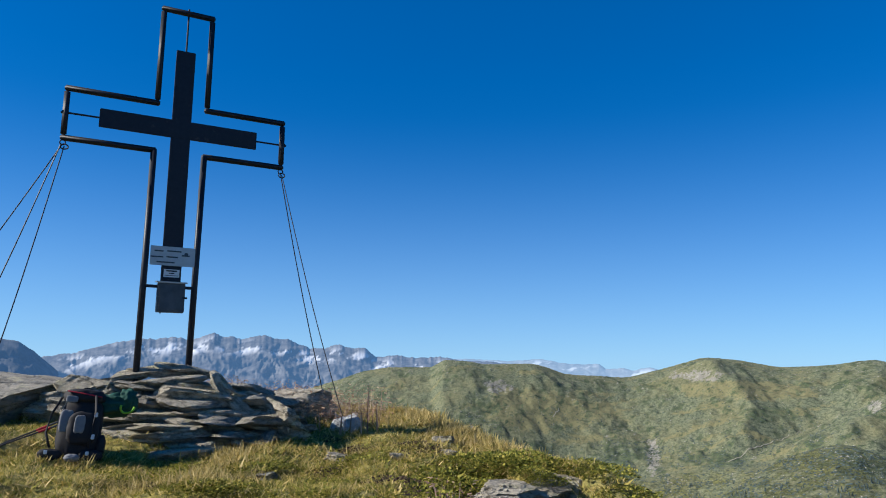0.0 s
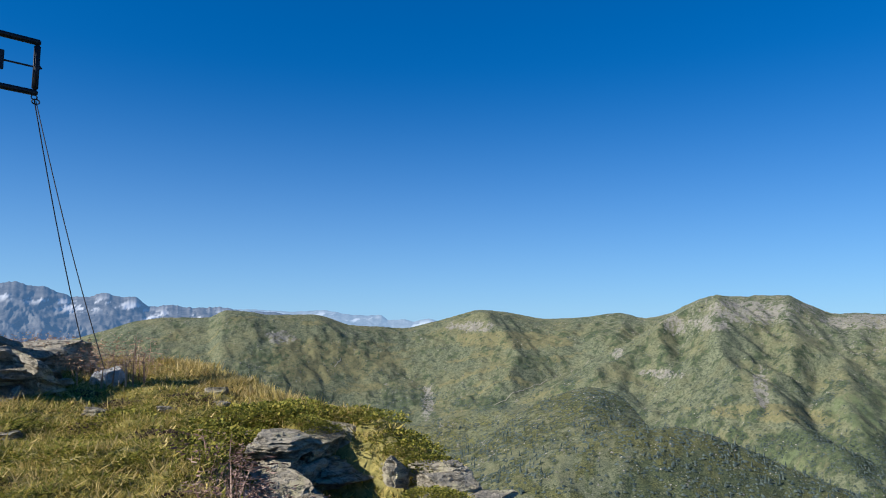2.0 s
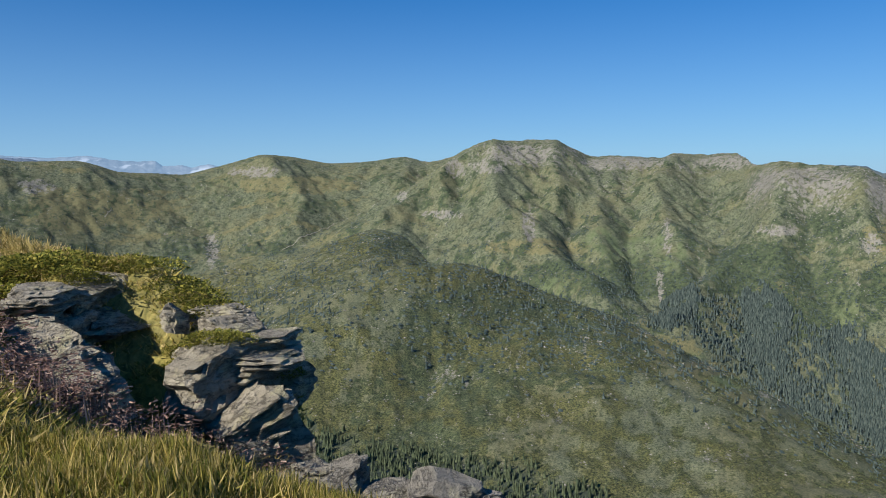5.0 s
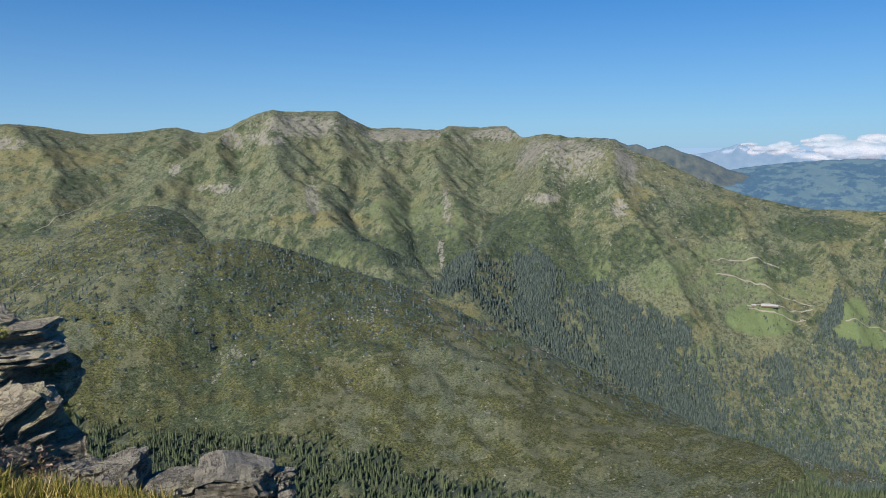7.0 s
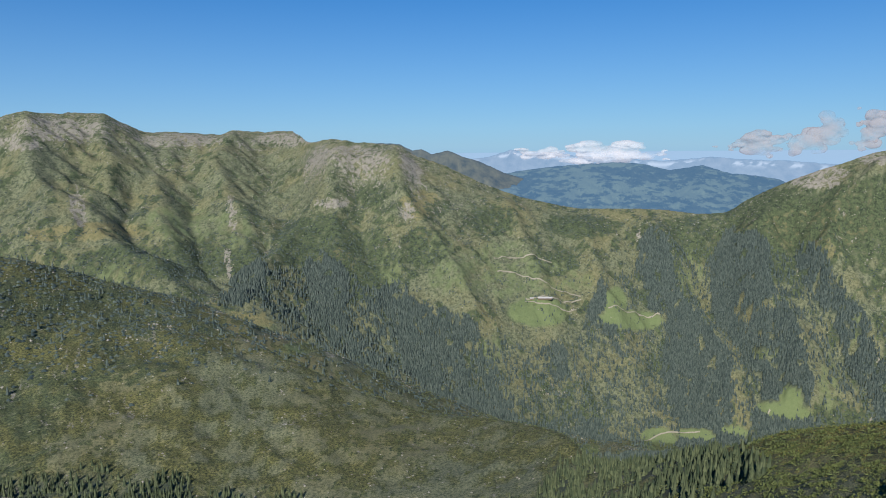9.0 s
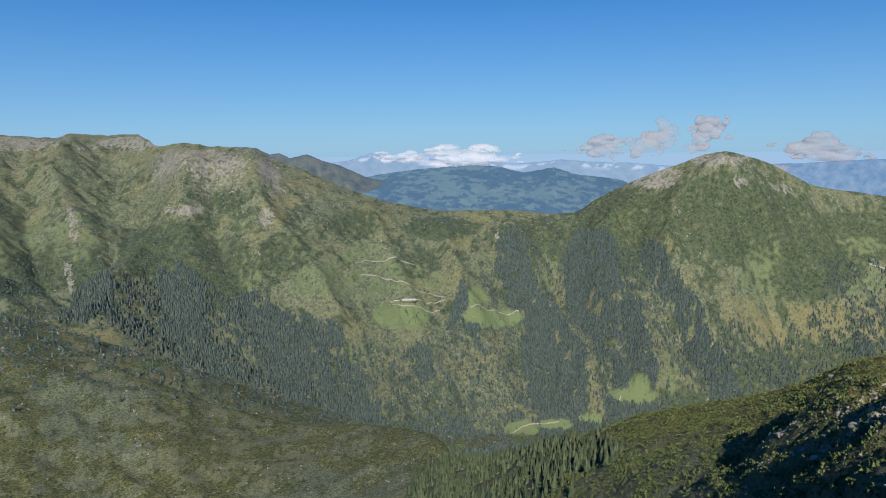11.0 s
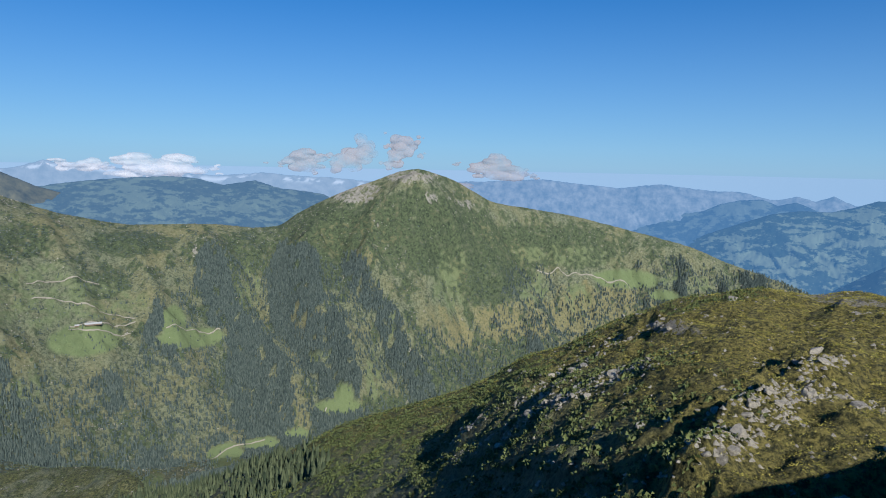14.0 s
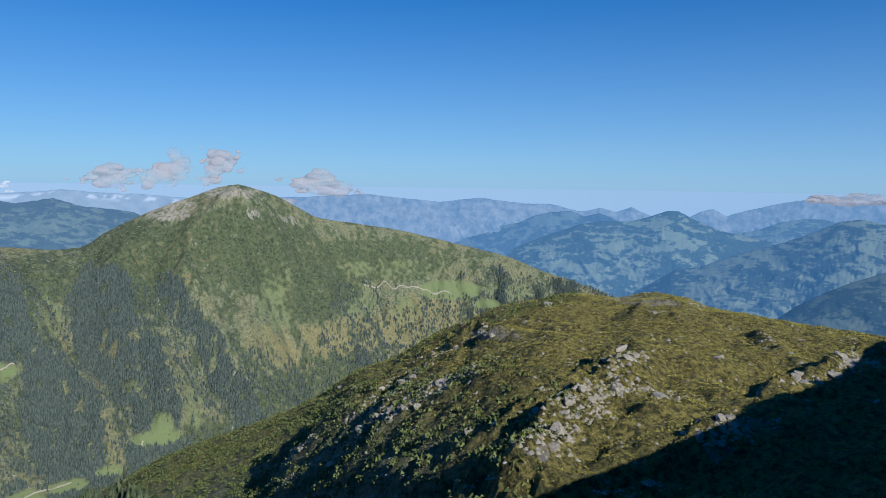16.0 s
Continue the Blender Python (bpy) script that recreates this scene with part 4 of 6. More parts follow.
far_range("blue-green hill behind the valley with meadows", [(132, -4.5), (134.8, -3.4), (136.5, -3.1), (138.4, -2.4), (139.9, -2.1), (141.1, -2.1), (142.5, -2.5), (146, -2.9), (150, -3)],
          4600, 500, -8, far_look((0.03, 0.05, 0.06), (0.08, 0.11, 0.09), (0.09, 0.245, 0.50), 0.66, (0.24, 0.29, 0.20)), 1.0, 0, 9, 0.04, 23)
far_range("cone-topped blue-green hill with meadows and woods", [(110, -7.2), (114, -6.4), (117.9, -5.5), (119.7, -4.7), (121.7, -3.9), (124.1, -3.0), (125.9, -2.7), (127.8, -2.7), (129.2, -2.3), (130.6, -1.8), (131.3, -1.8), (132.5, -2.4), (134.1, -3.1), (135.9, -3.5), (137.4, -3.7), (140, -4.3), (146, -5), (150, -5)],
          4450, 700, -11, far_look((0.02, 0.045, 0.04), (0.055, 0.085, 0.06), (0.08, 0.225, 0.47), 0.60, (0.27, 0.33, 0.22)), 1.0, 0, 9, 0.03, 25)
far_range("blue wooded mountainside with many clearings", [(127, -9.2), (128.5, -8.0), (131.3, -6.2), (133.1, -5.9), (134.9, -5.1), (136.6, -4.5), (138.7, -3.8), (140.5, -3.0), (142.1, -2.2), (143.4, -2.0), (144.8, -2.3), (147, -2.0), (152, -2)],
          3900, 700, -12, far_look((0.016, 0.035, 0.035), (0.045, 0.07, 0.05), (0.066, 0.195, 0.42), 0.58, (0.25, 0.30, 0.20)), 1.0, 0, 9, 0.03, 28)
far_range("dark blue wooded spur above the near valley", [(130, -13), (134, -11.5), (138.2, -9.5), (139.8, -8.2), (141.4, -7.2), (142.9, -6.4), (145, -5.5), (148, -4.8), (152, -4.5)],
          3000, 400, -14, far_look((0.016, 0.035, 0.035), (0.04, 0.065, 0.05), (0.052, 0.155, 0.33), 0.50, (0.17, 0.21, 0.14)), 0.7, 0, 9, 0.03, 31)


def cloud_look(n, tone=(0.50, 0.475, 0.50), glowing=0.34):
    n.set("Base Color", tone)
    # an added bluish glow brightens the cloud beyond what the sun gives
    glow = n.add("ShaderNodeEmission", Strength=glowing)
    glow.inputs["Color"].default_value = (0.58, 0.60, 0.74, 1)
    lit = n.add("ShaderNodeMixShader", Fac=0.6)
    n.link(n.bsdf.outputs[0], lit.inputs[1])
    n.link(glow.outputs[0], lit.inputs[2])
    clear = n.add("ShaderNodeBsdfTransparent")
    out = n.add("ShaderNodeMixShader")
    n.link(n.ramp(n.noise(0.0050, 7, 0.62, (1, 1, 1.4)), (0.38, 0.0), (0.70, 0.8)), out.inputs[0])
    n.link(clear.outputs[0], out.inputs[1])
    n.link(lit.outputs[0], out.inputs[2])
    n.link(out.outputs[0], n.tree.nodes["Material Output"].inputs["Surface"])


CLOUD = material("cloud", cloud_look, 1.0)
CUMULUS = material("bright_cloud", lambda n: cloud_look(n, (0.8, 0.8, 0.82), 0.62), 1.0)


def cloud(q, dip, wide, tall, lean, label, seed, mat=CLOUD):
    rng = random.Random(seed)
    bm = bmesh.new()
    d = 4600
    for _ in range(40):
        u = max(-0.9, min(0.9, rng.gauss(0, 0.36)))
        v = rng.gauss(0, 0.30) + lean * u
        size = radians(wide) * d * rng.uniform(0.12, 0.24) * max(0.3, 1 - abs(u))
        bmesh.ops.create_icosphere(bm, subdivisions=3, radius=size, matrix=Matrix.Translation((u * radians(wide) * d, rng.uniform(-20, 20), v * radians(tall) * d)) @ Matrix.Diagonal((1.25, 0.5, 0.75 * min(1.2, 2.0 * tall / wide), 1)))
    for v in bm.verts:
        v.co += Vector((noise.noise(v.co / 22), 0, noise.noise(v.co / 22 + Vector((9, 9, 9))))) * 7
    for f in bm.faces:
        f.smooth = True
    me = bpy.data.meshes.new("cloud")
    bm.to_mesh(me)
    bm.free()
    me.materials.append(mat)
    ob = new("cloud", me)
    a = radians(q)
    ob.matrix_world = pose(d * math.sin(a), d * math.cos(a), EYE + d * math.tan(radians(dip)), 0, 0, -q)
    ob.visible_shadow = False
    whole = ob.modifiers.new("whole", "REMESH")
    whole.mode, whole.voxel_size, whole.use_smooth_shade = "VOXEL", 5.0, True
    return tagged(ob, label, "cloud", "clouds over the far ranges")


cloud(88.7, 0.0, 3.0, 1.0, 0.1, "thin grey wisp of cloud over the saddle", 1)
cloud(92.6, 0.55, 3.2, 1.8, 0.8, "slanting grey-pink cloud drifting by the peak", 2)
cloud(96.4, 1.15, 2.4, 1.7, 0.5, "small torn grey-pink cloud over the peak", 3)
cloud(103.8, -0.4, 4.4, 1.1, 0.0, "flat white cloud lying on the pale range", 4)
cloud(78.3, -0.75, 5.6, 1.2, 0.05, "bright white cloud bank on the far range", 5, CUMULUS)
cloud(73.2, -0.6, 3.0, 0.6, 0.0, "low white cloud over far snowy peaks", 6, CUMULUS)
cloud(101.5, -1.6, 1.0, 0.4, 0.0, "tiny white puff of cloud beside the peak", 7)
cloud(142.5, -0.75, 4.0, 0.6, 0.0, "thin white cloud veil along the rocky range", 8)


# ---- farm tracks and the alp's barns on the far valley side ----
def on_face(q, dip):
    """Where the line of sight at a bearing and dip meets the far valley side."""
    j, v = int(np.argmin(np.abs(LAND["q"] - radians(q)))), float(valley_r(q))
    seen = (GDIP[:, j] >= dip) & (LAND["r"] > 0.97 * v)
    r = float(LAND["r"][int(np.argmax(seen))])
    a = radians(q)
    return Vector((r * math.sin(a), r * math.cos(a), land_z(r * math.sin(a), r * math.cos(a))))


GRAVEL = material("gravel_track", lambda n: n.set("Base Color", n.mix(n.noise(0.3, 5, 0.7), (0.20, 0.19, 0.155), (0.33, 0.31, 0.25))), 0.95)


def track(line, half):
    pts = []
    for (q0, d0), (q1, d1) in zip(line[:-1], line[1:]):
        steps = max(2, int(math.hypot(q1 - q0, d1 - d0) / 0.12))
        pts += [on_face(q0 + (q1 - q0) * k / steps, d0 + (d1 - d0) * k / steps) for k in range(steps)]
    pts = [sum(pts[max(0, i - 11):i + 12], Vector()) / len(pts[max(0, i - 11):i + 12]) for i in range(len(pts))]
    verts = []
    for i, p in enumerate(pts):
        d = pts[min(i + 1, len(pts) - 1)] - pts[max(i - 1, 0)]
        side = Vector((d.y, -d.x, 0)).normalized() * half
        for s in (-1, 1):
            e = p + side * s
            verts.append((e.x, e.y, land_z(e.x, e.y) + 2.6))
    n = len(pts)
    me = mesh_of("farm_track", np.array(verts), [(2 * i, 2 * i + 1, 2 * i + 3, 2 * i + 2) for i in range(n - 1)])
    me.materials.append(GRAVEL)
    return tagged(new("farm_track", me), "pale gravel farm track crossing the mountainside", "track", kind="structure")


for line in TRACKS:
    track(line, 1.2 if line[0][0] < 30 else 1.8)

TIN = material("pale_roof", lambda n: n.set("Base Color", n.mix(n.noise(0.2, 4), (0.30, 0.31, 0.32), (0.45, 0.45, 0.44))), 0.5)
TIMBER = material("weathered_timber", lambda n: n.set("Base Color", n.mix(n.noise(0.6, 4, stretch=(1, 1, 6)), (0.10, 0.075, 0.055), (0.22, 0.18, 0.14))), 0.85)


def barn(q, dip, length, deep, eaves, turn, label):
    ob = tagged(new("barn"), label, "barn", "barns of the alp")
    p = on_face(q, dip)
    ob.matrix_world = pose(p.x, p.y, p.z - 0.5, 0, 0, turn - q)
    walls = bmesh.new()
    bmesh.ops.create_cube(walls, size=1, matrix=Matrix.Translation((0, 0, eaves / 2)) @ Matrix.Diagonal((length, deep, eaves, 1)))
    me = bpy.data.meshes.new("wall")
    walls.to_mesh(me)
    walls.free()
    me.materials.append(TIMBER)
    new("wall", me).parent = ob
    a, b, top = length / 2 + 1, deep / 2 + 1.2, eaves + deep * 0.28
    me = bpy.data.meshes.new("roof")
    me.from_pydata([(-a, -b, eaves - 0.3), (a, -b, eaves - 0.3), (a, 0, top), (-a, 0, top), (-a, b, eaves - 0.3), (a, b, eaves - 0.3), (-a, -b, eaves), (a, -b, eaves), (a, 0, top + 0.3), (-a, 0, top + 0.3), (-a, b, eaves), (a, b, eaves)], [],
                   [(3, 2, 1, 0), (5, 2, 3, 4), (6, 7, 8, 9), (9, 8, 11, 10), (0, 1, 7, 6), (4, 10, 11, 5), (0, 6, 9, 3), (3, 9, 10, 4), (1, 2, 8, 7), (2, 5, 11, 8)])
    me.materials.append(TIN)
    new("roof", me).parent = ob


barn(73.75, -12.15, 46, 13, 4.5, 6, "long low alpine cow barn with a pale roof")
barn(72.7, -12.05, 11, 9, 5.0, 10, "small timber alpine hut beside the cow barn")


# ---- woods, dwarf pines and boulders on the slopes ----
def leaf_look(dark, light, rough=0.8):
    def build(n):
        r = n.add("ShaderNodeNewGeometry").outputs["Random Per Island"]
        n.set("Base Color", n.mix(r, dark, light))

    return material("foliage", build, rough)


# far foliage has the blue of haze put into its colour
HAZED_NEEDLES = leaf_look((0.024, 0.041, 0.042), (0.084, 0.110, 0.096))
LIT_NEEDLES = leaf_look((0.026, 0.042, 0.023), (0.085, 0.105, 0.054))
PINE = leaf_look((0.040, 0.058, 0.020), (0.125, 0.150, 0.050))
THICKET = leaf_look((0.032, 0.047, 0.022), (0.108, 0.124, 0.050))
SCREE = leaf_look((0.12, 0.115, 0.10), (0.32, 0.305, 0.27), 0.9)
HEATH = leaf_look((0.11, 0.112, 0.022), (0.31, 0.275, 0.065))


def many(name, x, y, z, size, wide, template, faces, rng, mat, label, category, lean=0.12):
    """One mesh of many small plants: the template, turned, scaled and bent for each place."""
    n, k = len(x), len(template)
    a = rng.random(n) * 2 * np.pi
    c, s = np.cos(a), np.sin(a)
    jit = 1 + 0.35 * (rng.random((n, k)) - 0.5)
    tx, ty, tz = template[:, 0][None] * jit, template[:, 1][None] * jit, template[:, 2][None]
    px = (tx * c[:, None] - ty * s[:, None]) * wide[:, None] + lean * (rng.random(n) - 0.5)[:, None] * tz * size[:, None]
    py = (tx * s[:, None] + ty * c[:, None]) * wide[:, None] + lean * (rng.random(n) - 0.5)[:, None] * tz * size[:, None]
    verts = np.stack([px + x[:, None], py + y[:, None], tz * size[:, None] + z[:, None]], -1).reshape(-1, 3)
    all_faces = (np.asarray(faces)[None] + (np.arange(n) * k)[:, None, None]).reshape(-1, len(faces[0]))
    me = mesh_of(name, verts, all_faces, False)
    me.materials.append(mat)
    return tagged(new(name, me), label, category, kind="stuff")


def tiers(sides, stack):
    """A conifer in stacked cones: rows of base height, base half width, tip height."""
    verts, faces = [], []
    for low, half, tip in stack:
        o = len(verts)
        verts += [(half * math.cos(2 * math.pi * i / sides), half * math.sin(2 * math.pi * i / sides), low + 0.05 * (i % 2)) for i in range(sides)] + [(0, 0, tip)]
        faces += [(o + i, o + (i + 1) % sides, o + sides) for i in range(sides)]
    return np.array(verts), faces


rng = np.random.default_rng(7)
wood = LAND["shares"]["wood"] * VISIBLE
x, y, z = scatter(58000, wood * step(GR, 1300, 1500) * (GR < 3900), rng)
h = rng.uniform(9, 19, len(x))
many("far_woods", x, y, z - 1, h, h * 0.24, *tiers(5, [(0.05, 1.0, 0.7), (0.42, 0.62, 1.0)]), rng, HAZED_NEEDLES, "dense dark green spruce woods on the valley sides", "woods")
x, y, z = scatter(3600, wood * (1 - step(GR, 1300, 1500)) * step(GR, 330, 380), rng)
h = rng.uniform(5, 12, len(x))
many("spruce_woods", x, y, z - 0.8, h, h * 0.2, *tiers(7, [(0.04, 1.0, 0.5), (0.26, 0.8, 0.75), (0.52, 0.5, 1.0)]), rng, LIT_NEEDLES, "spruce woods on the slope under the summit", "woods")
lone = VISIBLE * (1 - LAND["shares"]["wood"]) * step(-GDIP, 5.5, 9) * (GR < 3900) * step(GR, 900, 1300) * (0.15 + step(fbm(GQ / 1.3, GDIP / 1.0, 3, 301), 0.0, 0.4))
x, y, z = scatter(3200, lone, rng)
h = rng.uniform(5, 12, len(x))
many("scattered_spruces", x, y, z - 0.8, h, h * 0.25, *tiers(5, [(0.03, 1.0, 0.7), (0.42, 0.62, 1.0)]), rng, HAZED_NEEDLES, "scattered spruces on open mountain slopes", "trees")


def spruce_meshes(seed):
    """A spruce: drooping whorls of branches round a tapered trunk, one metre tall."""
    r = random.Random(seed)
    verts, faces = [], []
    for k in range(11):
        h = 0.08 + 0.085 * k
        reach = 0.20 * (1 - 0.088 * k) * r.uniform(0.85, 1.15)
        for b in range(8):
            a = 2 * math.pi * (b + 0.5 * (k % 2)) / 8 + r.uniform(-0.25, 0.25)
            d, w = Vector((math.cos(a), math.sin(a), 0)), Vector((-math.sin(a), math.cos(a), 0))
            far, o = reach * r.uniform(0.75, 1.2), len(verts)
            verts += [Vector((0, 0, h + 0.10)), d * far * 0.6 + w * far * 0.42 + Vector((0, 0, h + 0.02)), d * far + Vector((0, 0, h - 0.04)), d * far * 0.6 - w * far * 0.42 + Vector((0, 0, h + 0.02))]
            faces += [(o, o + 1, o + 2), (o, o + 2, o + 3)]
    crown = mesh_of("crown", np.array(verts), faces, False)
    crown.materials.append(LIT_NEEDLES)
    o = 7
    ring = [(0.022 * math.cos(2 * math.pi * i / o), 0.022 * math.sin(2 * math.pi * i / o), -0.03) for i in range(o)] + [(0, 0, 0.95)]
    trunk = mesh_of("trunk", np.array(ring), [(i, (i + 1) % o, o) for i in range(o)])
    trunk.materials.append(BARK)
    return trunk, crown


BARK = material("spruce_bark", lambda n: n.set("Base Color", n.mix(n.noise(30, 4, local=True), (0.05, 0.038, 0.028), (0.13, 0.10, 0.08))), 0.9)
kinds = [spruce_meshes(k) for k in range(4)]
stand = VISIBLE * step(GQ, 70, 76) * (1 - step(GQ, 90, 96)) * (GR > 300) * (GR < 640) * (GDIP < -21.8) * (0.04 + LAND["shares"]["wood"])
x, y, z = scatter(150, stand, rng)
for k in range(len(x)):
    ob = tagged(new("spruce"), "dark green spruce on the slope below the summit", "tree", "spruces on the near slope")
    h = float(rng.uniform(5, 11))
    ob.matrix_world = pose(x[k], y[k], z[k] - 0.3, 0, 0, 47 * k) @ Matrix.Scale(h, 4)
    for name, me in zip(("trunk", "crown"), kinds[k % 4]):
        new(name, me).parent = ob


def clump(count, seed, flat=0.6):
    """A tuft of leaves standing off a dome."""
    r = random.Random(seed)
    verts, faces = [], []
    for _ in range(count):
        a, e = r.uniform(0, 2 * math.pi), math.asin(r.uniform(0.05, 1))
        p = Vector((math.cos(a) * math.cos(e), math.sin(a) * math.cos(e), flat * math.sin(e))) * r.uniform(0.65, 1.0)
        side = Vector((r.gauss(0, 1), r.gauss(0, 1), r.gauss(0, 0.5))).normalized() * r.uniform(0.2, 0.34)
        up = (p * 0.7 + Vector((r.gauss(0, 0.3), r.gauss(0, 0.3), 0.6))).normalized() * r.uniform(0.3, 0.5)
        o = len(verts)
        verts += [p - side, p + side, p + up]
        faces.append((o, o + 1, o + 2))
    return np.array(verts), faces


# bushes and stones that speckle the far slopes
dome = tiers(6, [(-0.3, 1.0, 0.8)])
bushy = VISIBLE * step(GR, 900, 1200) * (GR < 3900) * (1 - 0.9 * LAND["shares"]["lush"])
x, y, z = scatter(30000, bushy * (1 - 0.92 * step(GQ, 84, 90) * step(GDIP, -10, -7)) * (0.06 + step(0.55 * LAND["shares"]["shrub"] + fbm(GQ / 0.8, GDIP / 0.55, 4, 341), 0.15, 0.55) * step(-GDIP, 1.0, 6)), rng)
s = rng.uniform(1.8, 5.0, len(x))
many("alder_bushes", x, y, z, s * 0.6, s, *dome, rng, HAZED_NEEDLES, "dark green alder bushes on the open mountainsides", "bushes", 0.5)
x, y, z = scatter(15000, bushy * (0.05 + LAND["shares"]["rock"] * 1.6 + 1.5 * step(fbm(GQ / 1.1, GDIP / 0.8, 4, 351), 0.36, 0.6) * step(GDIP, -9, -4)), rng)
s = rng.uniform(1.0, 3.4, len(x))
many("scree_blocks", x, y, z + 0.3, s, s, *tiers(5, [(-0.3, 1.0, 0.55)]), rng, SCREE, "pale rock blocks strewn over the high slopes", "stones", 0.9)

x, y, z = scatter(3000, VISIBLE * step(GR, 400, 600) * (1 - step(GR, 1900, 2200)) * (GQ < 80) * (0.03 + step(fbm(GQ / 1.4, GDIP / 0.9, 4, 371), 0.25, 0.5)), rng)
s = rng.uniform(0.5, 1.7, len(x))
many("scree_blocks", x, y, z + 0.2, s, s, *tiers(5, [(-0.3, 1.0, 0.55)]), rng, SCREE, "pale stones among the dwarf pines of the spur", "stones", 0.9)

# dwarf pines on the slope before the valley and on the near hill
spur_cover = step(fbm(GQ / 1.2, GDIP / 0.8, 4, 361) + 0.45 * LAND["shares"]["shrub"], 0.0, 0.28) * (1 - 0.7 * LAND["shares"]["dry"])
x, y, z = scatter(32000, (0.04 + spur_cover) * VISIBLE * step(GR, 330, 450) * (GR < 2100) * (GDIP < -5), rng)
s = rng.uniform(1.2, 3.6, len(x))
many("dwarf_pines", x, y, z - 0.2, s * 0.8, s, *clump(8, 3), rng, THICKET, "dark green dwarf pine thickets on the spur", "shrubs")
hill = VISIBLE * step(GR, 45, 60) * (GR < 460) * (GQ > 84)
pine_side = (1 - step(GQ + 26 * (GR - 150) / 300, 108, 122)) + 0.5 * step(GR, 215, 240) * (GQ < 124)
x, y, z = scatter(13000, hill * np.clip(pine_side, 0, 1) * (0.25 + step(fbm(GQ / 2.5, GR / 26, 3, 311), -0.15, 0.2)), rng)
s = rng.uniform(0.5, 1.5, len(x))
many("dwarf_pines", x, y, z - 0.05, s * 0.9, s, *clump(10, 4), rng, PINE, "dwarf pine and alder thickets on the near hillside", "shrubs")
x, y, z = scatter(26000, hill * (1 - 0.85 * np.clip(pine_side, 0, 1)) / np.maximum(GR, 40), rng)
s = rng.uniform(0.18, 0.5, len(x)) * (1 + np.hypot(x, y) / 260)
many("heath_tufts", x, y, z - 0.04, s * 0.6, s, *clump(6, 5), rng, HEATH, "olive and rust heath tufts on the near hillside", "heath")


# ---- stone ----
def stone_look(dark, light, lichen, local=True):
    def build(n):
        grain = n.noise(16, 8, 0.78, local=local)
        bands = n.noise(4.0, 8, 0.78, (1, 1, 2.6), local=local)
        c = n.mix(n.ramp(bands, (0.28, 0.0), (0.72, 1.0)), dark, light)
        c = n.mix(n.ramp(grain, (0.36, 0.55), (0.50, 0.0)), c, tuple(0.45 * v for v in dark))
        c = n.mix(n.ramp(n.noise(4.5, 5, 0.6, local=local), (0.55, 0.0), (0.66, 0.75)), c, lichen)
        cracks = n.ramp(n.noise(2.2, 6, 0.7, (1, 1, 4.5), local=local), (0.475, 0.0), (0.495, 0.75), (0.515, 0.0))
        c = n.mix(cracks, c, tuple(0.28 * v for v in dark))
        c = n.mix(n.ramp(n.noise(11, 6, 0.7, local=local), (0.60, 0.0), (0.66, 0.7)), c, (0.055, 0.055, 0.05))
        tone = n.add("ShaderNodeObjectInfo").outputs["Random"]
        c = n.mix(n.math("MULTIPLY", tone, 0.3), c, tuple(0.6 * v for v in light))
        n.set("Base Color", c)
        n.bump(n.math("SUBTRACT", n.math("ADD", grain, n.math("MULTIPLY", bands, 1.0)), n.math("MULTIPLY", cracks, 0.6)), 0.9, 0.05)

    return material("stone", build, 0.9)


SCHIST = stone_look((0.165, 0.148, 0.115), (0.60, 0.545, 0.43), (0.46, 0.43, 0.25))
PALE_STONE = stone_look((0.17, 0.16, 0.135), (0.42, 0.39, 0.33), (0.40, 0.385, 0.26))
WHITE_STONE = stone_look((0.5, 0.5, 0.5), (0.85, 0.84, 0.82), (0.30, 0.30, 0.30))


def rock_bm(size, seed, cuts=12, detail=4, strata=0.06, rough=0.05):
    """A broken rock: a ball cut flat by many planes, with layers and a rough skin. size: full lengths."""
    r = random.Random(seed)
    bm = bmesh.new()
    bmesh.ops.create_icosphere(bm, subdivisions=detail, radius=1.0)
    planes = [(Vector((r.gauss(0, 1), r.gauss(0, 1), r.gauss(0, 0.5))).normalized(), r.uniform(0.45, 0.85)) for _ in range(cuts)]
    planes += [(Vector((r.gauss(0, 0.12), r.gauss(0, 0.12), 1)).normalized(), r.uniform(0.4, 0.6)), (Vector((0, 0, -1)), 0.5)]
    off = Vector((r.uniform(-50, 50), r.uniform(-50, 50), r.uniform(-50, 50)))
    half = Vector(size) / 2
    for v in bm.verts:
        p = v.co.copy()
        for nrm, d in planes:
            over = p.dot(nrm) - d
            if over > 0:
                p -= nrm * over
        p *= 1.45
        flat = Vector((p.x, p.y, 0))
        layer = noise.noise(Vector((p.x * 0.9, p.y * 0.9, p.z * 7.0)) + off) + 0.5 * noise.noise(Vector((p.x * 2, p.y * 2, p.z * 15.0)) + off)
        p += flat * strata * 2.0 * (1 if layer > 0.08 else -1 if layer < -0.12 else 0.2)
        p += p.normalized() * rough * (noise.fractal(p * 2.2 + off, 0.8, 2.1, 4) + 0.8 * noise.fractal(Vector((p.x * 5, p.y * 5, p.z * 12)) + off, 0.8, 2.1, 3))
        v.co = Vector((p.x * half.x, p.y * half.y, p.z * half.z * 1.5))
    return bm


def mesh_from(bm, name, mat, smooth=False):
    me = bpy.data.meshes.new(name)
    bm.to_mesh(me)
    bm.free()
    me.materials.append(mat)
    return me


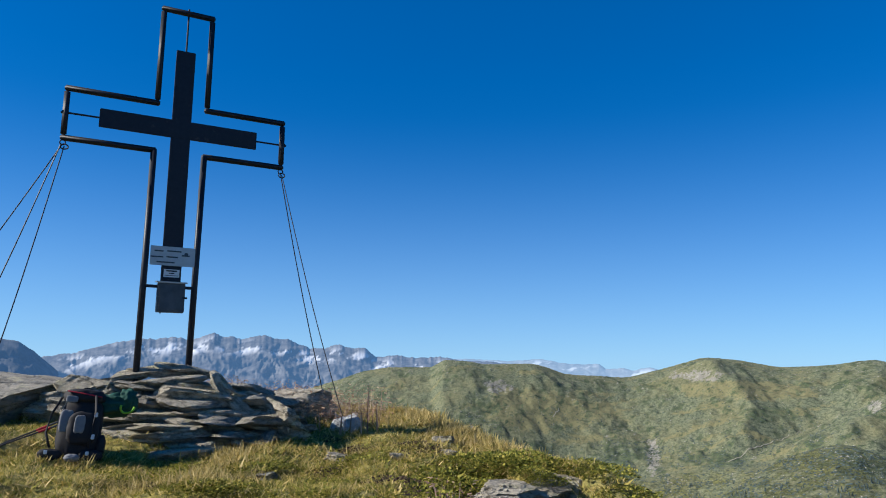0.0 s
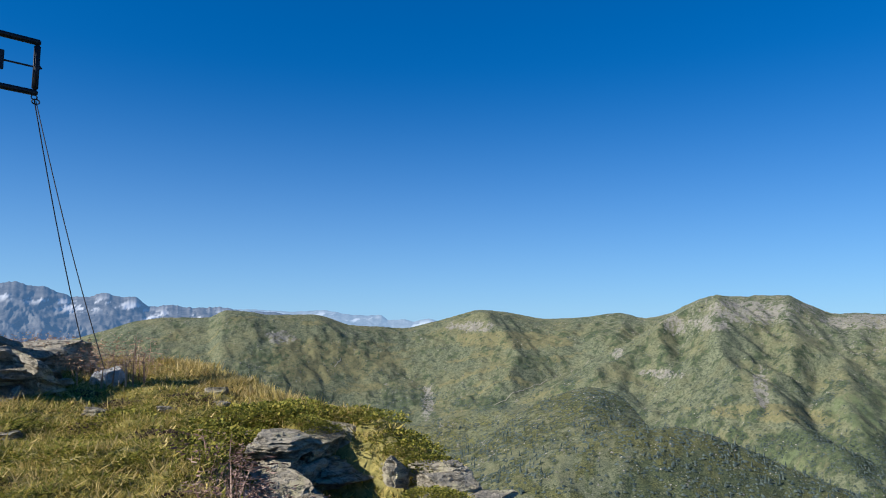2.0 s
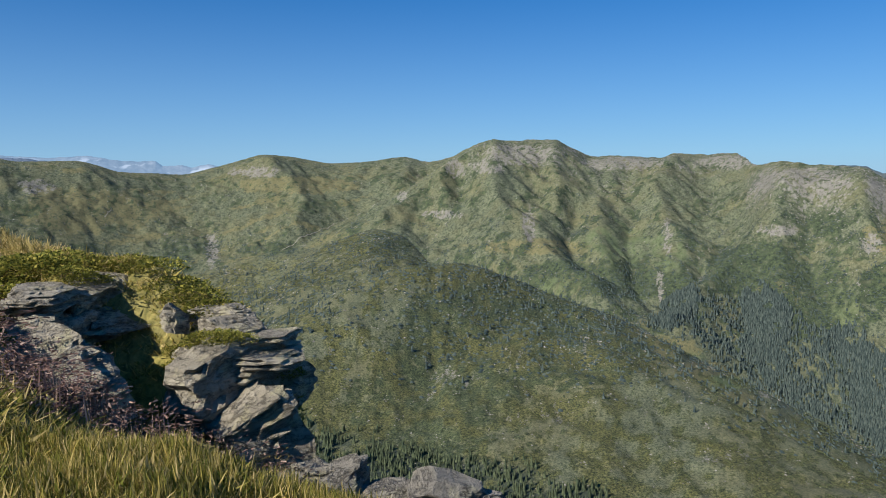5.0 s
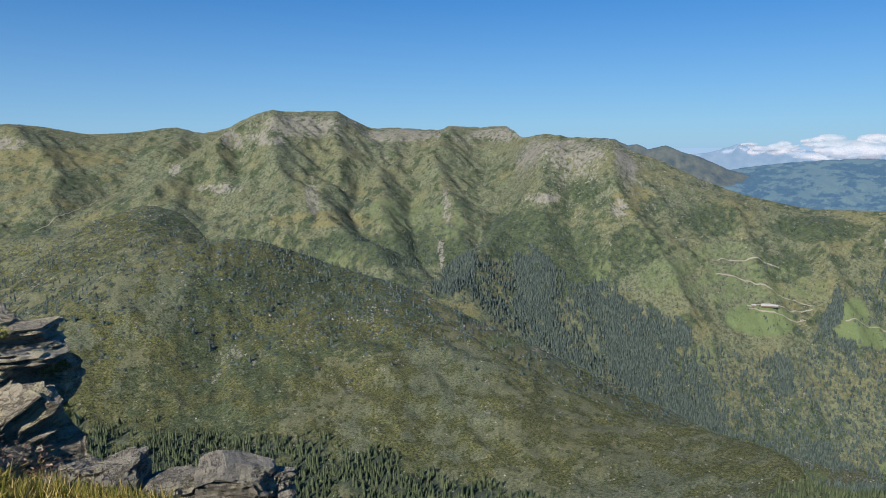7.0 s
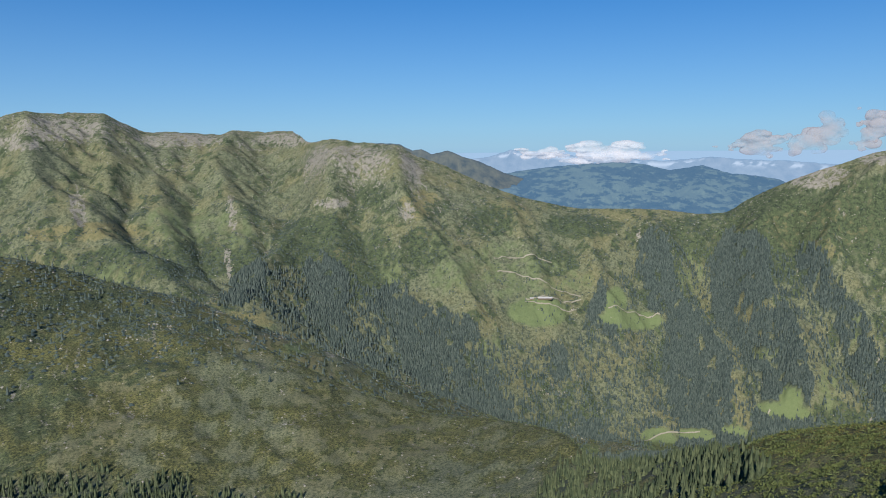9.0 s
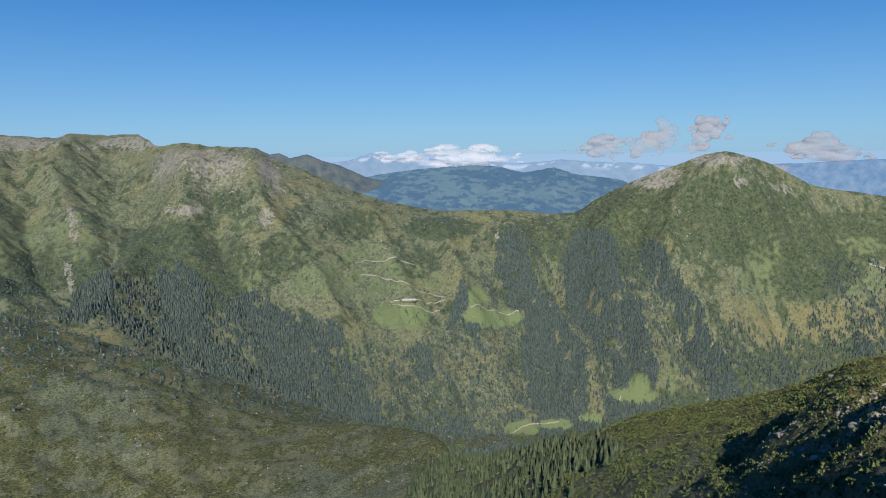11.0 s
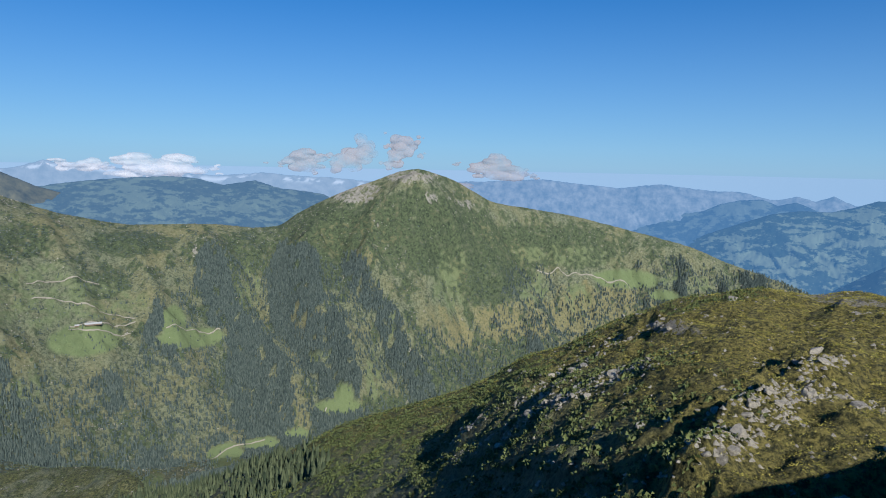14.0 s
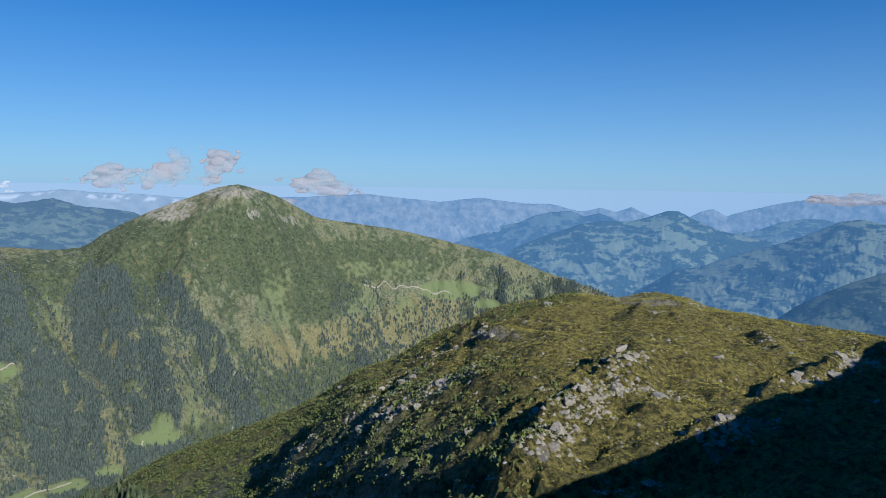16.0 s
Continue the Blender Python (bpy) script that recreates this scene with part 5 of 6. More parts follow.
# boulders on the near hill: a few shapes, shared
shapes = [mesh_from(rock_bm((1, 1, 0.7), 40 + k, 11, 2, 0.04, 0.05), "boulder", PALE_STONE) for k in range(9)]
ledge, strong = ledges(GR * np.sin(np.radians(GQ)), GR * np.cos(np.radians(GQ)))
stony = hill * step(GQ, 96, 108) * (0.02 + 0.7 * np.exp(-(((ledge - 0.86) / 0.07) ** 2)) * step(fbm(GQ / 3, GR / 20, 3, 331), -0.1, 0.25) + 0.8 * step(fbm(GQ / 2.2, GR / 14, 3, 321), 0.34, 0.5))
on = hill > 0
stony[on] += 4.0 * hill[on] * hill_ribs((GR * np.sin(np.radians(GQ)))[on], (GR * np.cos(np.radians(GQ)))[on], GQ[on], GR[on], GDIP[on])[1]
stony = stony / np.maximum(GR, 50)
x, y, z = scatter(300, stony, rng)
for k in range(len(x)):
    s = float(0.28 + 1.1 * rng.random() ** 3) * (1 + math.hypot(x[k], y[k]) / 300)
    ob = tagged(new("boulder", shapes[k % 9]), "pale weathered boulder lying in hillside heath", "boulder", "boulders on the hillside")
    ob.matrix_world = pose(x[k], y[k], z[k] + 0.08 * s, rng.uniform(-25, 25), rng.uniform(-25, 25), rng.uniform(0, 360)) @ Matrix.Diagonal((s * rng.uniform(0.8, 1.7), s, s * rng.uniform(0.6, 1.0), 1))
pebble, pebble_faces = tiers(5, [(-0.3, 1.0, 0.55)])
x, y, z = scatter(2800, stony, rng)
s = rng.uniform(0.12, 0.42, len(x)) * (1 + np.hypot(x, y) / 300)
many("loose_stones", x, y, z + 0.02, s, s, pebble, pebble_faces, rng, PALE_STONE, "pale loose stones strewn over the hillside", "stones", 0.8)


# ---- helpers for things ----
def part(name, bm, mat, parent, label="", smooth=False):
    if smooth:
        for f in bm.faces:
            f.smooth = True
    me = bpy.data.meshes.new(name)
    bm.to_mesh(me)
    bm.free()
    me.materials.append(mat)
    ob = new(name, me)
    ob.parent = parent
    if label:
        ob["label"] = label
    return ob


def spot(q, dip, r):
    """A place by bearing, dip and level distance from the camera's stand."""
    a = radians(q)
    return Vector((r * math.sin(a), r * math.cos(a), EYE + r * math.tan(radians(dip))))


def box_bm(size, at=(0, 0, 0), bevel=0.004, turn=None):
    bm = bmesh.new()
    m = Matrix.Translation(at) @ (turn or Matrix()) @ Matrix.Diagonal((*size, 1))
    bmesh.ops.create_cube(bm, size=1, matrix=m)
    if bevel:
        bmesh.ops.bevel(bm, geom=list(bm.edges), offset=bevel, segments=2, affect="EDGES")
    return bm


def tube_bm(points, radius, sides=10):
    """A round bar through points."""
    bm = bmesh.new()
    pts = [Vector(p) for p in points]
    rings = []
    for i, p in enumerate(pts):
        d = (pts[min(i + 1, len(pts) - 1)] - pts[max(i - 1, 0)]).normalized()
        rot = d.to_track_quat("Z", "Y").to_matrix()
        rings.append([bm.verts.new(p + rot @ Vector((radius * math.cos(2 * math.pi * k / sides), radius * math.sin(2 * math.pi * k / sides), 0))) for k in range(sides)])
    for a, b in zip(rings[:-1], rings[1:]):
        for k in range(sides):
            bm.faces.new((a[k], a[(k + 1) % sides], b[(k + 1) % sides], b[k]))
    bm.faces.new(rings[0][::-1])
    bm.faces.new(rings[-1])
    return bm


def plain(name, dark, light, rough=0.6, metal=0.0, scale=20.0):
    def build(n):
        n.set("Base Color", n.mix(n.noise(scale, 5, 0.7, local=True), dark, light))

    return material(name, build, rough, metal)


# ---- the summit cross ----
def steel_look(n):
    c = n.mix(n.noise(24, 6, 0.75, local=True), (0.010, 0.012, 0.018), (0.030, 0.034, 0.045))
    rust = n.ramp(n.noise(7, 6, 0.7, local=True), (0.62, 0.0), (0.72, 0.5))
    n.set("Base Color", n.mix(rust, c, (0.10, 0.085, 0.07)))
    n.bump(n.noise(60, 3, local=True), 0.15, 0.004)


STEEL = material("dark_painted_steel", steel_look, 0.5, 0.25)
GREY_METAL = plain("weathered_aluminium", (0.30, 0.32, 0.34), (0.50, 0.52, 0.53), 0.5, 0.4, 12)
DULL_METAL = plain("dull_zinc", (0.02, 0.024, 0.03), (0.13, 0.14, 0.155), 0.5, 0.5, 7)
WHITE_PAINT = plain("white_label", (0.55, 0.57, 0.6), (0.7, 0.71, 0.73), 0.6)
INK = plain("ink", (0.02, 0.02, 0.025), (0.05, 0.05, 0.05), 0.7)
CABLE = plain("steel_cable", (0.03, 0.03, 0.035), (0.09, 0.09, 0.1), 0.5, 0.6, 90)


def summit_cross():
    cross = tagged(new("summit_cross"), "tall dark steel summit cross with open tube frame", "summit cross")
    cross.matrix_world = pose(-4.473, 7.810, 0, 0, 0, 29.06)
    lo, hi, top, left, right = 4.315, 4.91, 6.14, 0.965, 1.545
    for x0, x1 in ((0.955, left), (1.515, right)):
        part("upright", tube_bm([(x0, 0, 1.42), (x1, 0, lo)], 0.037, 14), STEEL, cross, smooth=True)
    for a, b in (((0, lo), (left, lo)), ((right, lo), (2.5, lo)), ((0, hi), (left, hi)), ((right, hi), (2.5, hi)), ((0, lo), (0, hi)), ((2.5, lo), (2.5, hi)), ((left, hi), (left, top)), ((right, hi), (right, top)), ((left, top), (right, top))):
        d = Vector((b[0] - a[0], 0, b[1] - a[1])).normalized() * 0.032
        part("frame_tube", box_bm(((abs(b[0] - a[0]) or 0) + 0.064, 0.06, (abs(b[1] - a[1]) or 0) + 0.064 if a[0] == b[0] else 0.064) if a[0] != b[0] else (0.064, 0.06, abs(b[1] - a[1]) - 0.066),
                                  ((a[0] + b[0]) / 2, 0, (a[1] + b[1]) / 2), 0.014), STEEL, cross, smooth=True)
    part("cross_board", box_bm((0.225, 0.036, 2.90), (1.255, 0.0, 4.18), 0.006), STEEL, cross, "flat dark blue-black steel upright of the inner cross")
    part("cross_arm", box_bm((1.82, 0.030, 0.225), (1.26, -0.006, 4.615), 0.006), STEEL, cross, "flat dark blue-black steel crossbeam")
    part("tie_rod", tube_bm([(1.255, 0, 5.62), (1.255, 0, 6.20)], 0.011), STEEL, cross)
    for x0, x1 in ((-0.05, 0.36), (2.16, 2.56)):
        rod = part("tie_rod", tube_bm([(x0, 0, 4.615), (x1, 0, 4.615)], 0.011), STEEL, cross)
        part("nut", box_bm((0.03, 0.045, 0.045), (-0.02 if x0 < 0 else 2.53, 0, 4.615), 0.006), STEEL, rod)
    plate = part("plaque", box_bm((0.50, 0.012, 0.226), (1.257, -0.045, 3.045), 0.003), GREY_METAL, cross, "light grey metal plaque with faded lettering")
    for x0, w, z0 in ((1.10, 0.10, 3.10), (1.27, 0.16, 3.105), (1.08, 0.14, 3.03), (1.25, 0.13, 3.035), (1.40, 0.09, 3.06), (1.18, 0.2, 2.97)):
        part("lettering_bar", box_bm((w, 0.003, 0.016), (x0, -0.0535, z0), 0), DULL_METAL, plate)
    part("medallion", tube_bm([(1.405, -0.049, 3.075), (1.405, -0.058, 3.075)], 0.022, 16), DULL_METAL, plate)
    sign = part("sign", box_bm((0.215, 0.010, 0.145), (1.255, -0.028, 2.845), 0.003), STEEL, cross, "small dark sign with a white label")
    label = part("label", box_bm((0.175, 0.004, 0.092), (1.257, -0.0355, 2.845), 0), WHITE_PAINT, sign)
    for k, (w, h) in enumerate(((0.12, 0.016), (0.06, 0.013), (0.15, 0.006))):
        part("lettering_bar", box_bm((w, 0.003, h), (1.257, -0.0385, 2.872 - 0.027 * k), 0), INK, label)
    case = part("book_box", box_bm((0.305, 0.11, 0.34), (1.262, -0.04, 2.555), 0.008), DULL_METAL, cross, "weathered zinc summit book box")
    part("lid", box_bm((0.345, 0.15, 0.018), (1.262, -0.045, 2.737), 0.004, Matrix.Rotation(radians(6), 4, "X")), GREY_METAL, case)
    part("door", box_bm((0.262, 0.012, 0.285), (1.262, -0.101, 2.55), 0.004), DULL_METAL, case)
    part("latch", box_bm((0.055, 0.014, 0.022), (1.412, -0.104, 2.555), 0.003), STEEL, case)
    part("drain", tube_bm([(1.16, -0.04, 2.388), (1.16, -0.04, 2.37)], 0.007), STEEL, case)
    for x0, x1 in ((0.985, 1.112), (1.412, 1.515)):
        part("bracket", box_bm((x1 - x0, 0.03, 0.034), ((x0 + x1) / 2, -0.02, 2.685), 0.004), STEEL, cross)
    part("foot_plate", box_bm((0.16, 0.14, 0.05), (1.50, 0.0, 1.53), 0.006), STEEL, cross)
    for x0 in (0.0, 2.5):
        for k in range(2):
            ring = part("shackle", tube_bm([(x0 + (0.03 + 0.012 * k) * math.cos(a) + 0.02 * k, 0.01 * k, lo - 0.055 - 0.045 * k + 0.03 * math.sin(a)) for a in [i * math.pi / 5 for i in range(11)]], 0.008, 6), CABLE, cross)
    return cross


cross = summit_cross()


def guy_cable(start, end, label):
    a = cross.matrix_world @ Vector(start)
    b = Vector(end)
    points = [a.lerp(b, k / 12) - Vector((0, 0, 0.10 * math.sin(math.pi * k / 12))) for k in range(13)]
    me = mesh_from(tube_bm(points, 0.0065, 6), "guy_cable", CABLE)
    return tagged(new("guy_cable", me), label, "cable", "guy cables of the cross")


ANCHORS = [((2.5, 0, 4.24), spot(-10.0, -2.55, 9.7)), ((2.52, 0, 4.22), spot(-8.75, -3.25, 9.25)), ((0, 0, 4.24), spot(-39.5, -1.9, 11.0)), ((-0.02, 0, 4.22), spot(-35.4, -2.8, 9.6)), ((0.02, 0, 4.22), spot(-33.4, -3.4, 8.8))]
for a, b in ANCHORS:
    b.z = ground_at(b.x, b.y) + 0.12
    guy_cable(a, b, "thin dark steel guy cable from the cross arm to a stone")


# ---- rocks of the summit ----
def rock(q, r, size, seed, label, mat=SCHIST, sink=0.2, turn=(0, 0, 0), dip=None, cuts=12, detail=4, strata=0.06, name="rock", group=""):
    p = spot(q, dip if dip is not None else 0, r)
    if dip is None:
        p.z = ground_at(p.x, p.y) + size[2] * (0.5 - sink)
    ob = new(name, mesh_from(rock_bm(size, seed, cuts, detail, strata), name, mat))
    ob.matrix_world = pose(*p, turn[0], turn[1], turn[2] - q)
    return tagged(ob, label, name.replace("_", " "), group)


rock(-31.5, 9.9, (3.0, 1.5, 0.66), 5, "broad grey lichen-covered boulder beside the cairn", PALE_STONE, sink=0.62, turn=(3, 2, 0), strata=0.02, name="boulder")
rock(-26.6, 9.0, (1.0, 0.8, 0.5), 6, "lichen-spotted boulder shoulder beside the cairn", SCHIST, sink=0.25, turn=(0, 14, 10), name="boulder")
rock(-13.6, 8.5, (0.55, 0.45, 0.36), 8, "grey lichened boulder at the cairn's foot", SCHIST, sink=0.22, turn=(10, 22, 15), name="boulder")
rock(-11.6, 9.7, (0.85, 0.5, 0.40), 209, "brown layered rock in dry grass", SCHIST, sink=0.2, turn=(0, 6, 0))
rock(-8.3, 9.2, (0.36, 0.3, 0.20), 117, "white-splashed anchor stone of the guy cables", WHITE_STONE, sink=0.25, turn=(-14, -18, 20), cuts=16, strata=0.01)
rock(-9.2, 7.6, (0.22, 0.18, 0.12), 11, "small grey stone in the turf", sink=0.3)
rock(-4.5, 7.6, (0.20, 0.12, 0.07), 12, "flat grey stone in the turf", sink=0.3)
rock(-1.2, 8.4, (0.30, 0.24, 0.16), 13, "dark stone under a turf edge", sink=0.55, strata=0.02)
rock(-0.6, 7.7, (0.22, 0.2, 0.12), 14, "dark stone in the turf", sink=0.5, strata=0.02)
rock(-14.2, 6.9, (0.24, 0.18, 0.08), 15, "flat pale stone in the grass", PALE_STONE, sink=0.3)
# stones at the edge beyond the hollow
EDGE = "sunlit pale stone at the summit's edge"
rock(32.4, 4.55, (0.42, 0.34, 0.22), 21, EDGE, PALE_STONE, dip=-24.6, turn=(8, 14, 10), strata=0.03)
rock(28.2, 4.6, (0.44, 0.3, 0.18), 22, EDGE, PALE_STONE, dip=-24.9, turn=(0, -8, 0))
rock(35.3, 4.6, (0.36, 0.3, 0.2), 23, EDGE, PALE_STONE, dip=-25.4, turn=(0, 10, 0))
rock(25.0, 4.6, (0.34, 0.26, 0.18), 24, EDGE, PALE_STONE, dip=-23.9, turn=(0, -12, 30))
rock(22.2, 4.7, (0.42, 0.3, 0.2), 25, EDGE, SCHIST, dip=-23.2, turn=(4, 6, 0))
rock(30.0, 4.75, (0.8, 0.4, 0.3), 26, "dark shaded stone under the summit's edge", SCHIST, dip=-27.5)


def outcrop(label, slabs):
    """A thing of stacked slabs: bearing, dip, distance, size, tilt, turn, seed."""
    q0, d0, r0 = slabs[0][:3]
    ob = tagged(new("rock_outcrop"), label, "rock outcrop")
    base = spot(q0, d0, r0)
    ob.location = base
    for q, dip, r, size, tilt, turn, seed in slabs:
        s = part("slab", rock_bm(size, seed, 13, 4, 0.05, 0.06), SCHIST, ob)
        s.matrix_local = Matrix.Translation(spot(q, dip, r) - base) @ pose(0, 0, 0, tilt[0], tilt[1], turn - 26 - q)
    return ob


def ledge(ob, q, r, low, high, wide, deep, bearing, thick, seed, lean=0.0):
    """Thin beds of rock, one over another: a short lit end and a long flank that runs back along a bearing from the corner at q, r."""
    pick = random.Random(seed)
    corner, a = spot(q, 0, r), radians(bearing)
    back, side = Vector((math.sin(a), math.cos(a), 0)), Vector((math.cos(a), -math.sin(a), 0))
    z, k = low, 0
    while z < high:
        t = thick * pick.uniform(0.7, 1.5)
        w, d = wide * pick.uniform(0.8, 1.12), deep * pick.uniform(0.85, 1.05)
        out = pick.uniform(-0.07, 0.06) + lean * (z - low)
        mid = corner - side * (w / 2 - out) + back * (d / 2 + pick.uniform(-0.08, 0.08))
        slab = part("slab", rock_bm((w * 1.12, d * 1.12, t * 0.9), seed + 7 * k, 12, 4, 0.045, 0.07), SCHIST, ob)
        slab.matrix_local = Matrix.Translation(Vector((mid.x, mid.y, z + t / 2)) - ob.location) @ pose(0, 0, 0, pick.uniform(-4, 4), pick.uniform(-3, 7), pick.uniform(-9, 9) - bearing)
        z, k = z + t * 0.92, k + 1


def bedded(label, q, r, low):
    ob = tagged(new("rock_outcrop"), label, "rock outcrop")
    p = spot(q, 0, r)
    ob.location = (p.x, p.y, low)
    return ob


outcrop("layered dark schist outcrop under the turf", [
    (3.5, -10.6, 6.35, (0.42, 0.66, 0.15), (2, -3, 0), 8, 51), (3.3, -9.75, 6.4, (0.40, 0.62, 0.13), (0, 3, 0), 12, 52), (3.7, -8.95, 6.4, (0.46, 0.62, 0.13), (1, -3, 0), -10, 53), (3.4, -8.2, 6.45, (0.40, 0.62, 0.12), (0, 3, 0), 15, 54),
    (4.2, -12.2, 6.5, (0.75, 0.9, 0.45), (0, 0, 0), 8, 62),
    (6.6, -9.2, 6.9, (0.40, 0.6, 0.30), (0, 12, 0), 12, 58), (8.6, -9.9, 7.2, (1.0, 0.6, 0.6), (0, 5, 0), 12, 67), (8.2, -13.2, 7.1, (1.2, 0.7, 0.6), (0, 4, 0), -8, 59), (11.8, -12.2, 7.1, (0.9, 0.6, 0.6), (0, 8, 0), 14, 60)])
crag = bedded("shaded schist flank of the hollow under the turf", 5.0, 6.4, 0.0)
ledge(crag, 9.4, 6.5, -0.3, 0.50, 0.55, 1.0, 40, 0.11, 560)
outcrop("tilted sunlit schist slabs in front of the hollow", [
    (4.4, -14.2, 5.75, (0.85, 0.62, 0.30), (24, -13, 0), -8, 63), (2.6, -12.1, 5.95, (0.86, 0.6, 0.20), (22, -12, 0), 6, 64), (0.3, -13.2, 5.7, (0.42, 0.45, 0.2), (15, -8, 0), 20, 65), (6.2, -16.4, 5.6, (0.7, 0.5, 0.3), (10, -12, 0), 0, 66)])
outcrop("broken schist outcrop overhanging the valley edge", [
    (16.2, -15.3, 5.95, (0.66, 0.7, 0.50), (8, -10, 0), -14, 71), (16.7, -12.0, 6.15, (0.50, 0.45, 0.20), (0, 3, 0), 20, 72), (16.0, -10.5, 6.3, (0.44, 0.3, 0.1), (0, -4, 0), 10, 73), (12.4, -10.8, 6.2, (0.22, 0.2, 0.18), (0, 14, 0), 30, 74),
    (18.6, -12.9, 6.05, (0.48, 0.55, 0.12), (0, 4, 0), -15, 75), (18.9, -13.8, 6.05, (0.52, 0.55, 0.13), (0, 2, 0), -6, 76), (18.5, -14.8, 6.1, (0.56, 0.6, 0.16), (0, -4, 0), 8, 82), (19.8, -16.2, 6.3, (0.72, 0.6, 0.3), (0, 5, 0), 5, 77),
    (17.0, -18.6, 5.7, (0.62, 0.5, 0.34), (26, -16, 0), -8, 78), (17.8, -19.8, 5.9, (0.75, 0.7, 0.5), (0, 0, 0), -20, 79), (18.2, -22.6, 5.75, (0.8, 0.8, 0.7), (0, 0, 0), 10, 80), (14.2, -14.8, 6.15, (0.5, 0.55, 0.34), (0, 10, 0), 5, 81), (16.6, -20.6, 5.8, (0.6, 0.5, 0.4), (0, 0, 0), 30, 83)])


# ---- the cairn ----
def cairn():
    ob = tagged(new("cairn"), "low cairn of stacked grey schist slabs under the cross", "cairn")
    cx, cy = -3.25, 8.35
    ob.location = (cx, cy, ground_at(cx, cy))
    base = Vector(ob.location)
    rng = random.Random(12)
    kinds = [mesh_from(rock_bm((1, 0.66, 0.12 + 0.03 * (k % 3)), 300 + k, 8, 3, 0.03, 0.045), "slab", SCHIST if k % 3 else PALE_STONE) for k in range(14)]
    low = base.z - 0.28

    def lay(x, y, z, length, spin, tilt):
        s = new("slab", rng.choice(kinds))
        s.parent = ob
        s.matrix_local = Matrix.Translation(Vector((x, y, z)) - base) @ pose(0, 0, 0, tilt[0], tilt[1], spin) @ Matrix.Diagonal((length, length * rng.uniform(0.85, 1.2), length * rng.uniform(0.6, 1.15), 1))

    for layer in range(10):
        z = low + 0.066 * layer + 0.03
        half = 1.36 - 0.055 * layer
        count = 19 - layer
        for k in range(count):
            a = 2 * math.pi * k / count + layer * 0.4
            x = cx + half * 1.05 * math.cos(a) - 0.012 * layer + rng.uniform(-0.09, 0.09)
            y = cy + half * 0.62 * math.sin(a) + 0.03 * layer + rng.uniform(-0.09, 0.07)
            lay(x, y, z + rng.uniform(-0.02, 0.03), rng.uniform(0.36, 0.85), math.degrees(a) + 90 + rng.uniform(-25, 25), (rng.uniform(-6, 14), rng.uniform(-9, 12)))
    for x, y, z, length, spin, tilt in ((-3.85, 8.25, 1.60, 0.52, 10, (0, -8)), (-3.55, 8.1, 1.56, 0.60, 24, (4, 6)), (-3.25, 8.2, 1.60, 0.62, 40, (0, -6)), (-3.45, 8.55, 1.68, 0.6, 20, (0, 4)), (-3.0, 8.5, 1.54, 0.6, 5, (3, 5)), (-3.62, 8.35, 1.70, 0.5, 70, (6, -14)),
                                        (-3.2, 8.62, 1.72, 0.55, 34, (0, 10)), (-2.6, 8.2, 1.42, 0.8, 36, (0, 12)), (-2.35, 8.15, 1.28, 0.75, 20, (4, 48)), (-4.1, 8.05, 1.44, 0.7, 20, (0, -5)), (-2.9, 8.0, 1.46, 0.8, 30, (5, 3))):
        lay(x, y, z, length, spin, tilt)
    core = part("core", rock_bm((2.2, 1.1, 0.5), 333, 14, 4, 0.08, 0.06), SCHIST, ob, "dark rubble core of the cairn")
    core.location = (0.05, 0.05, 0.05)
    return ob


cairn()


# ---- rucksack, poles and jacket ----
BLACK = plain("black_nylon", (0.008, 0.008, 0.010), (0.022, 0.022, 0.026), 0.75, 0, 60)
GREY_CLOTH = plain("grey_nylon", (0.10, 0.105, 0.115), (0.20, 0.205, 0.215), 0.7, 0, 40)
RED = plain("red_trim", (0.30, 0.012, 0.03), (0.42, 0.03, 0.05), 0.6)
GREEN_DARK = plain("dark_green_cloth", (0.004, 0.035, 0.028), (0.012, 0.075, 0.055), 0.8, 0, 15)
LIME = plain("lime_cloth", (0.16, 0.36, 0.02), (0.30, 0.55, 0.06), 0.7, 0, 15)
PALE = plain("pale_plastic", (0.45, 0.46, 0.48), (0.6, 0.6, 0.62), 0.4)


def pillow(size, at, square=3.2, seed=0, crumple=0.07):
    """A stuffed fabric body."""
    bm = bmesh.new()
    bmesh.ops.create_icosphere(bm, subdivisions=4, radius=1)
    off = Vector((seed * 3.1, seed * 1.7, seed))
    for v in bm.verts:
        p = v.co
        k = (abs(p.x) ** square + abs(p.y) ** square + abs(p.z) ** square) ** (-1 / square)
        p = p * k
        p = p * (1 + crumple * noise.fractal(p * 2.5 + off, 1, 2, 3))
        v.co = Vector((p.x * size[0] / 2, p.y * size[1] / 2, p.z * size[2] / 2)) + Vector(at)
    return bm


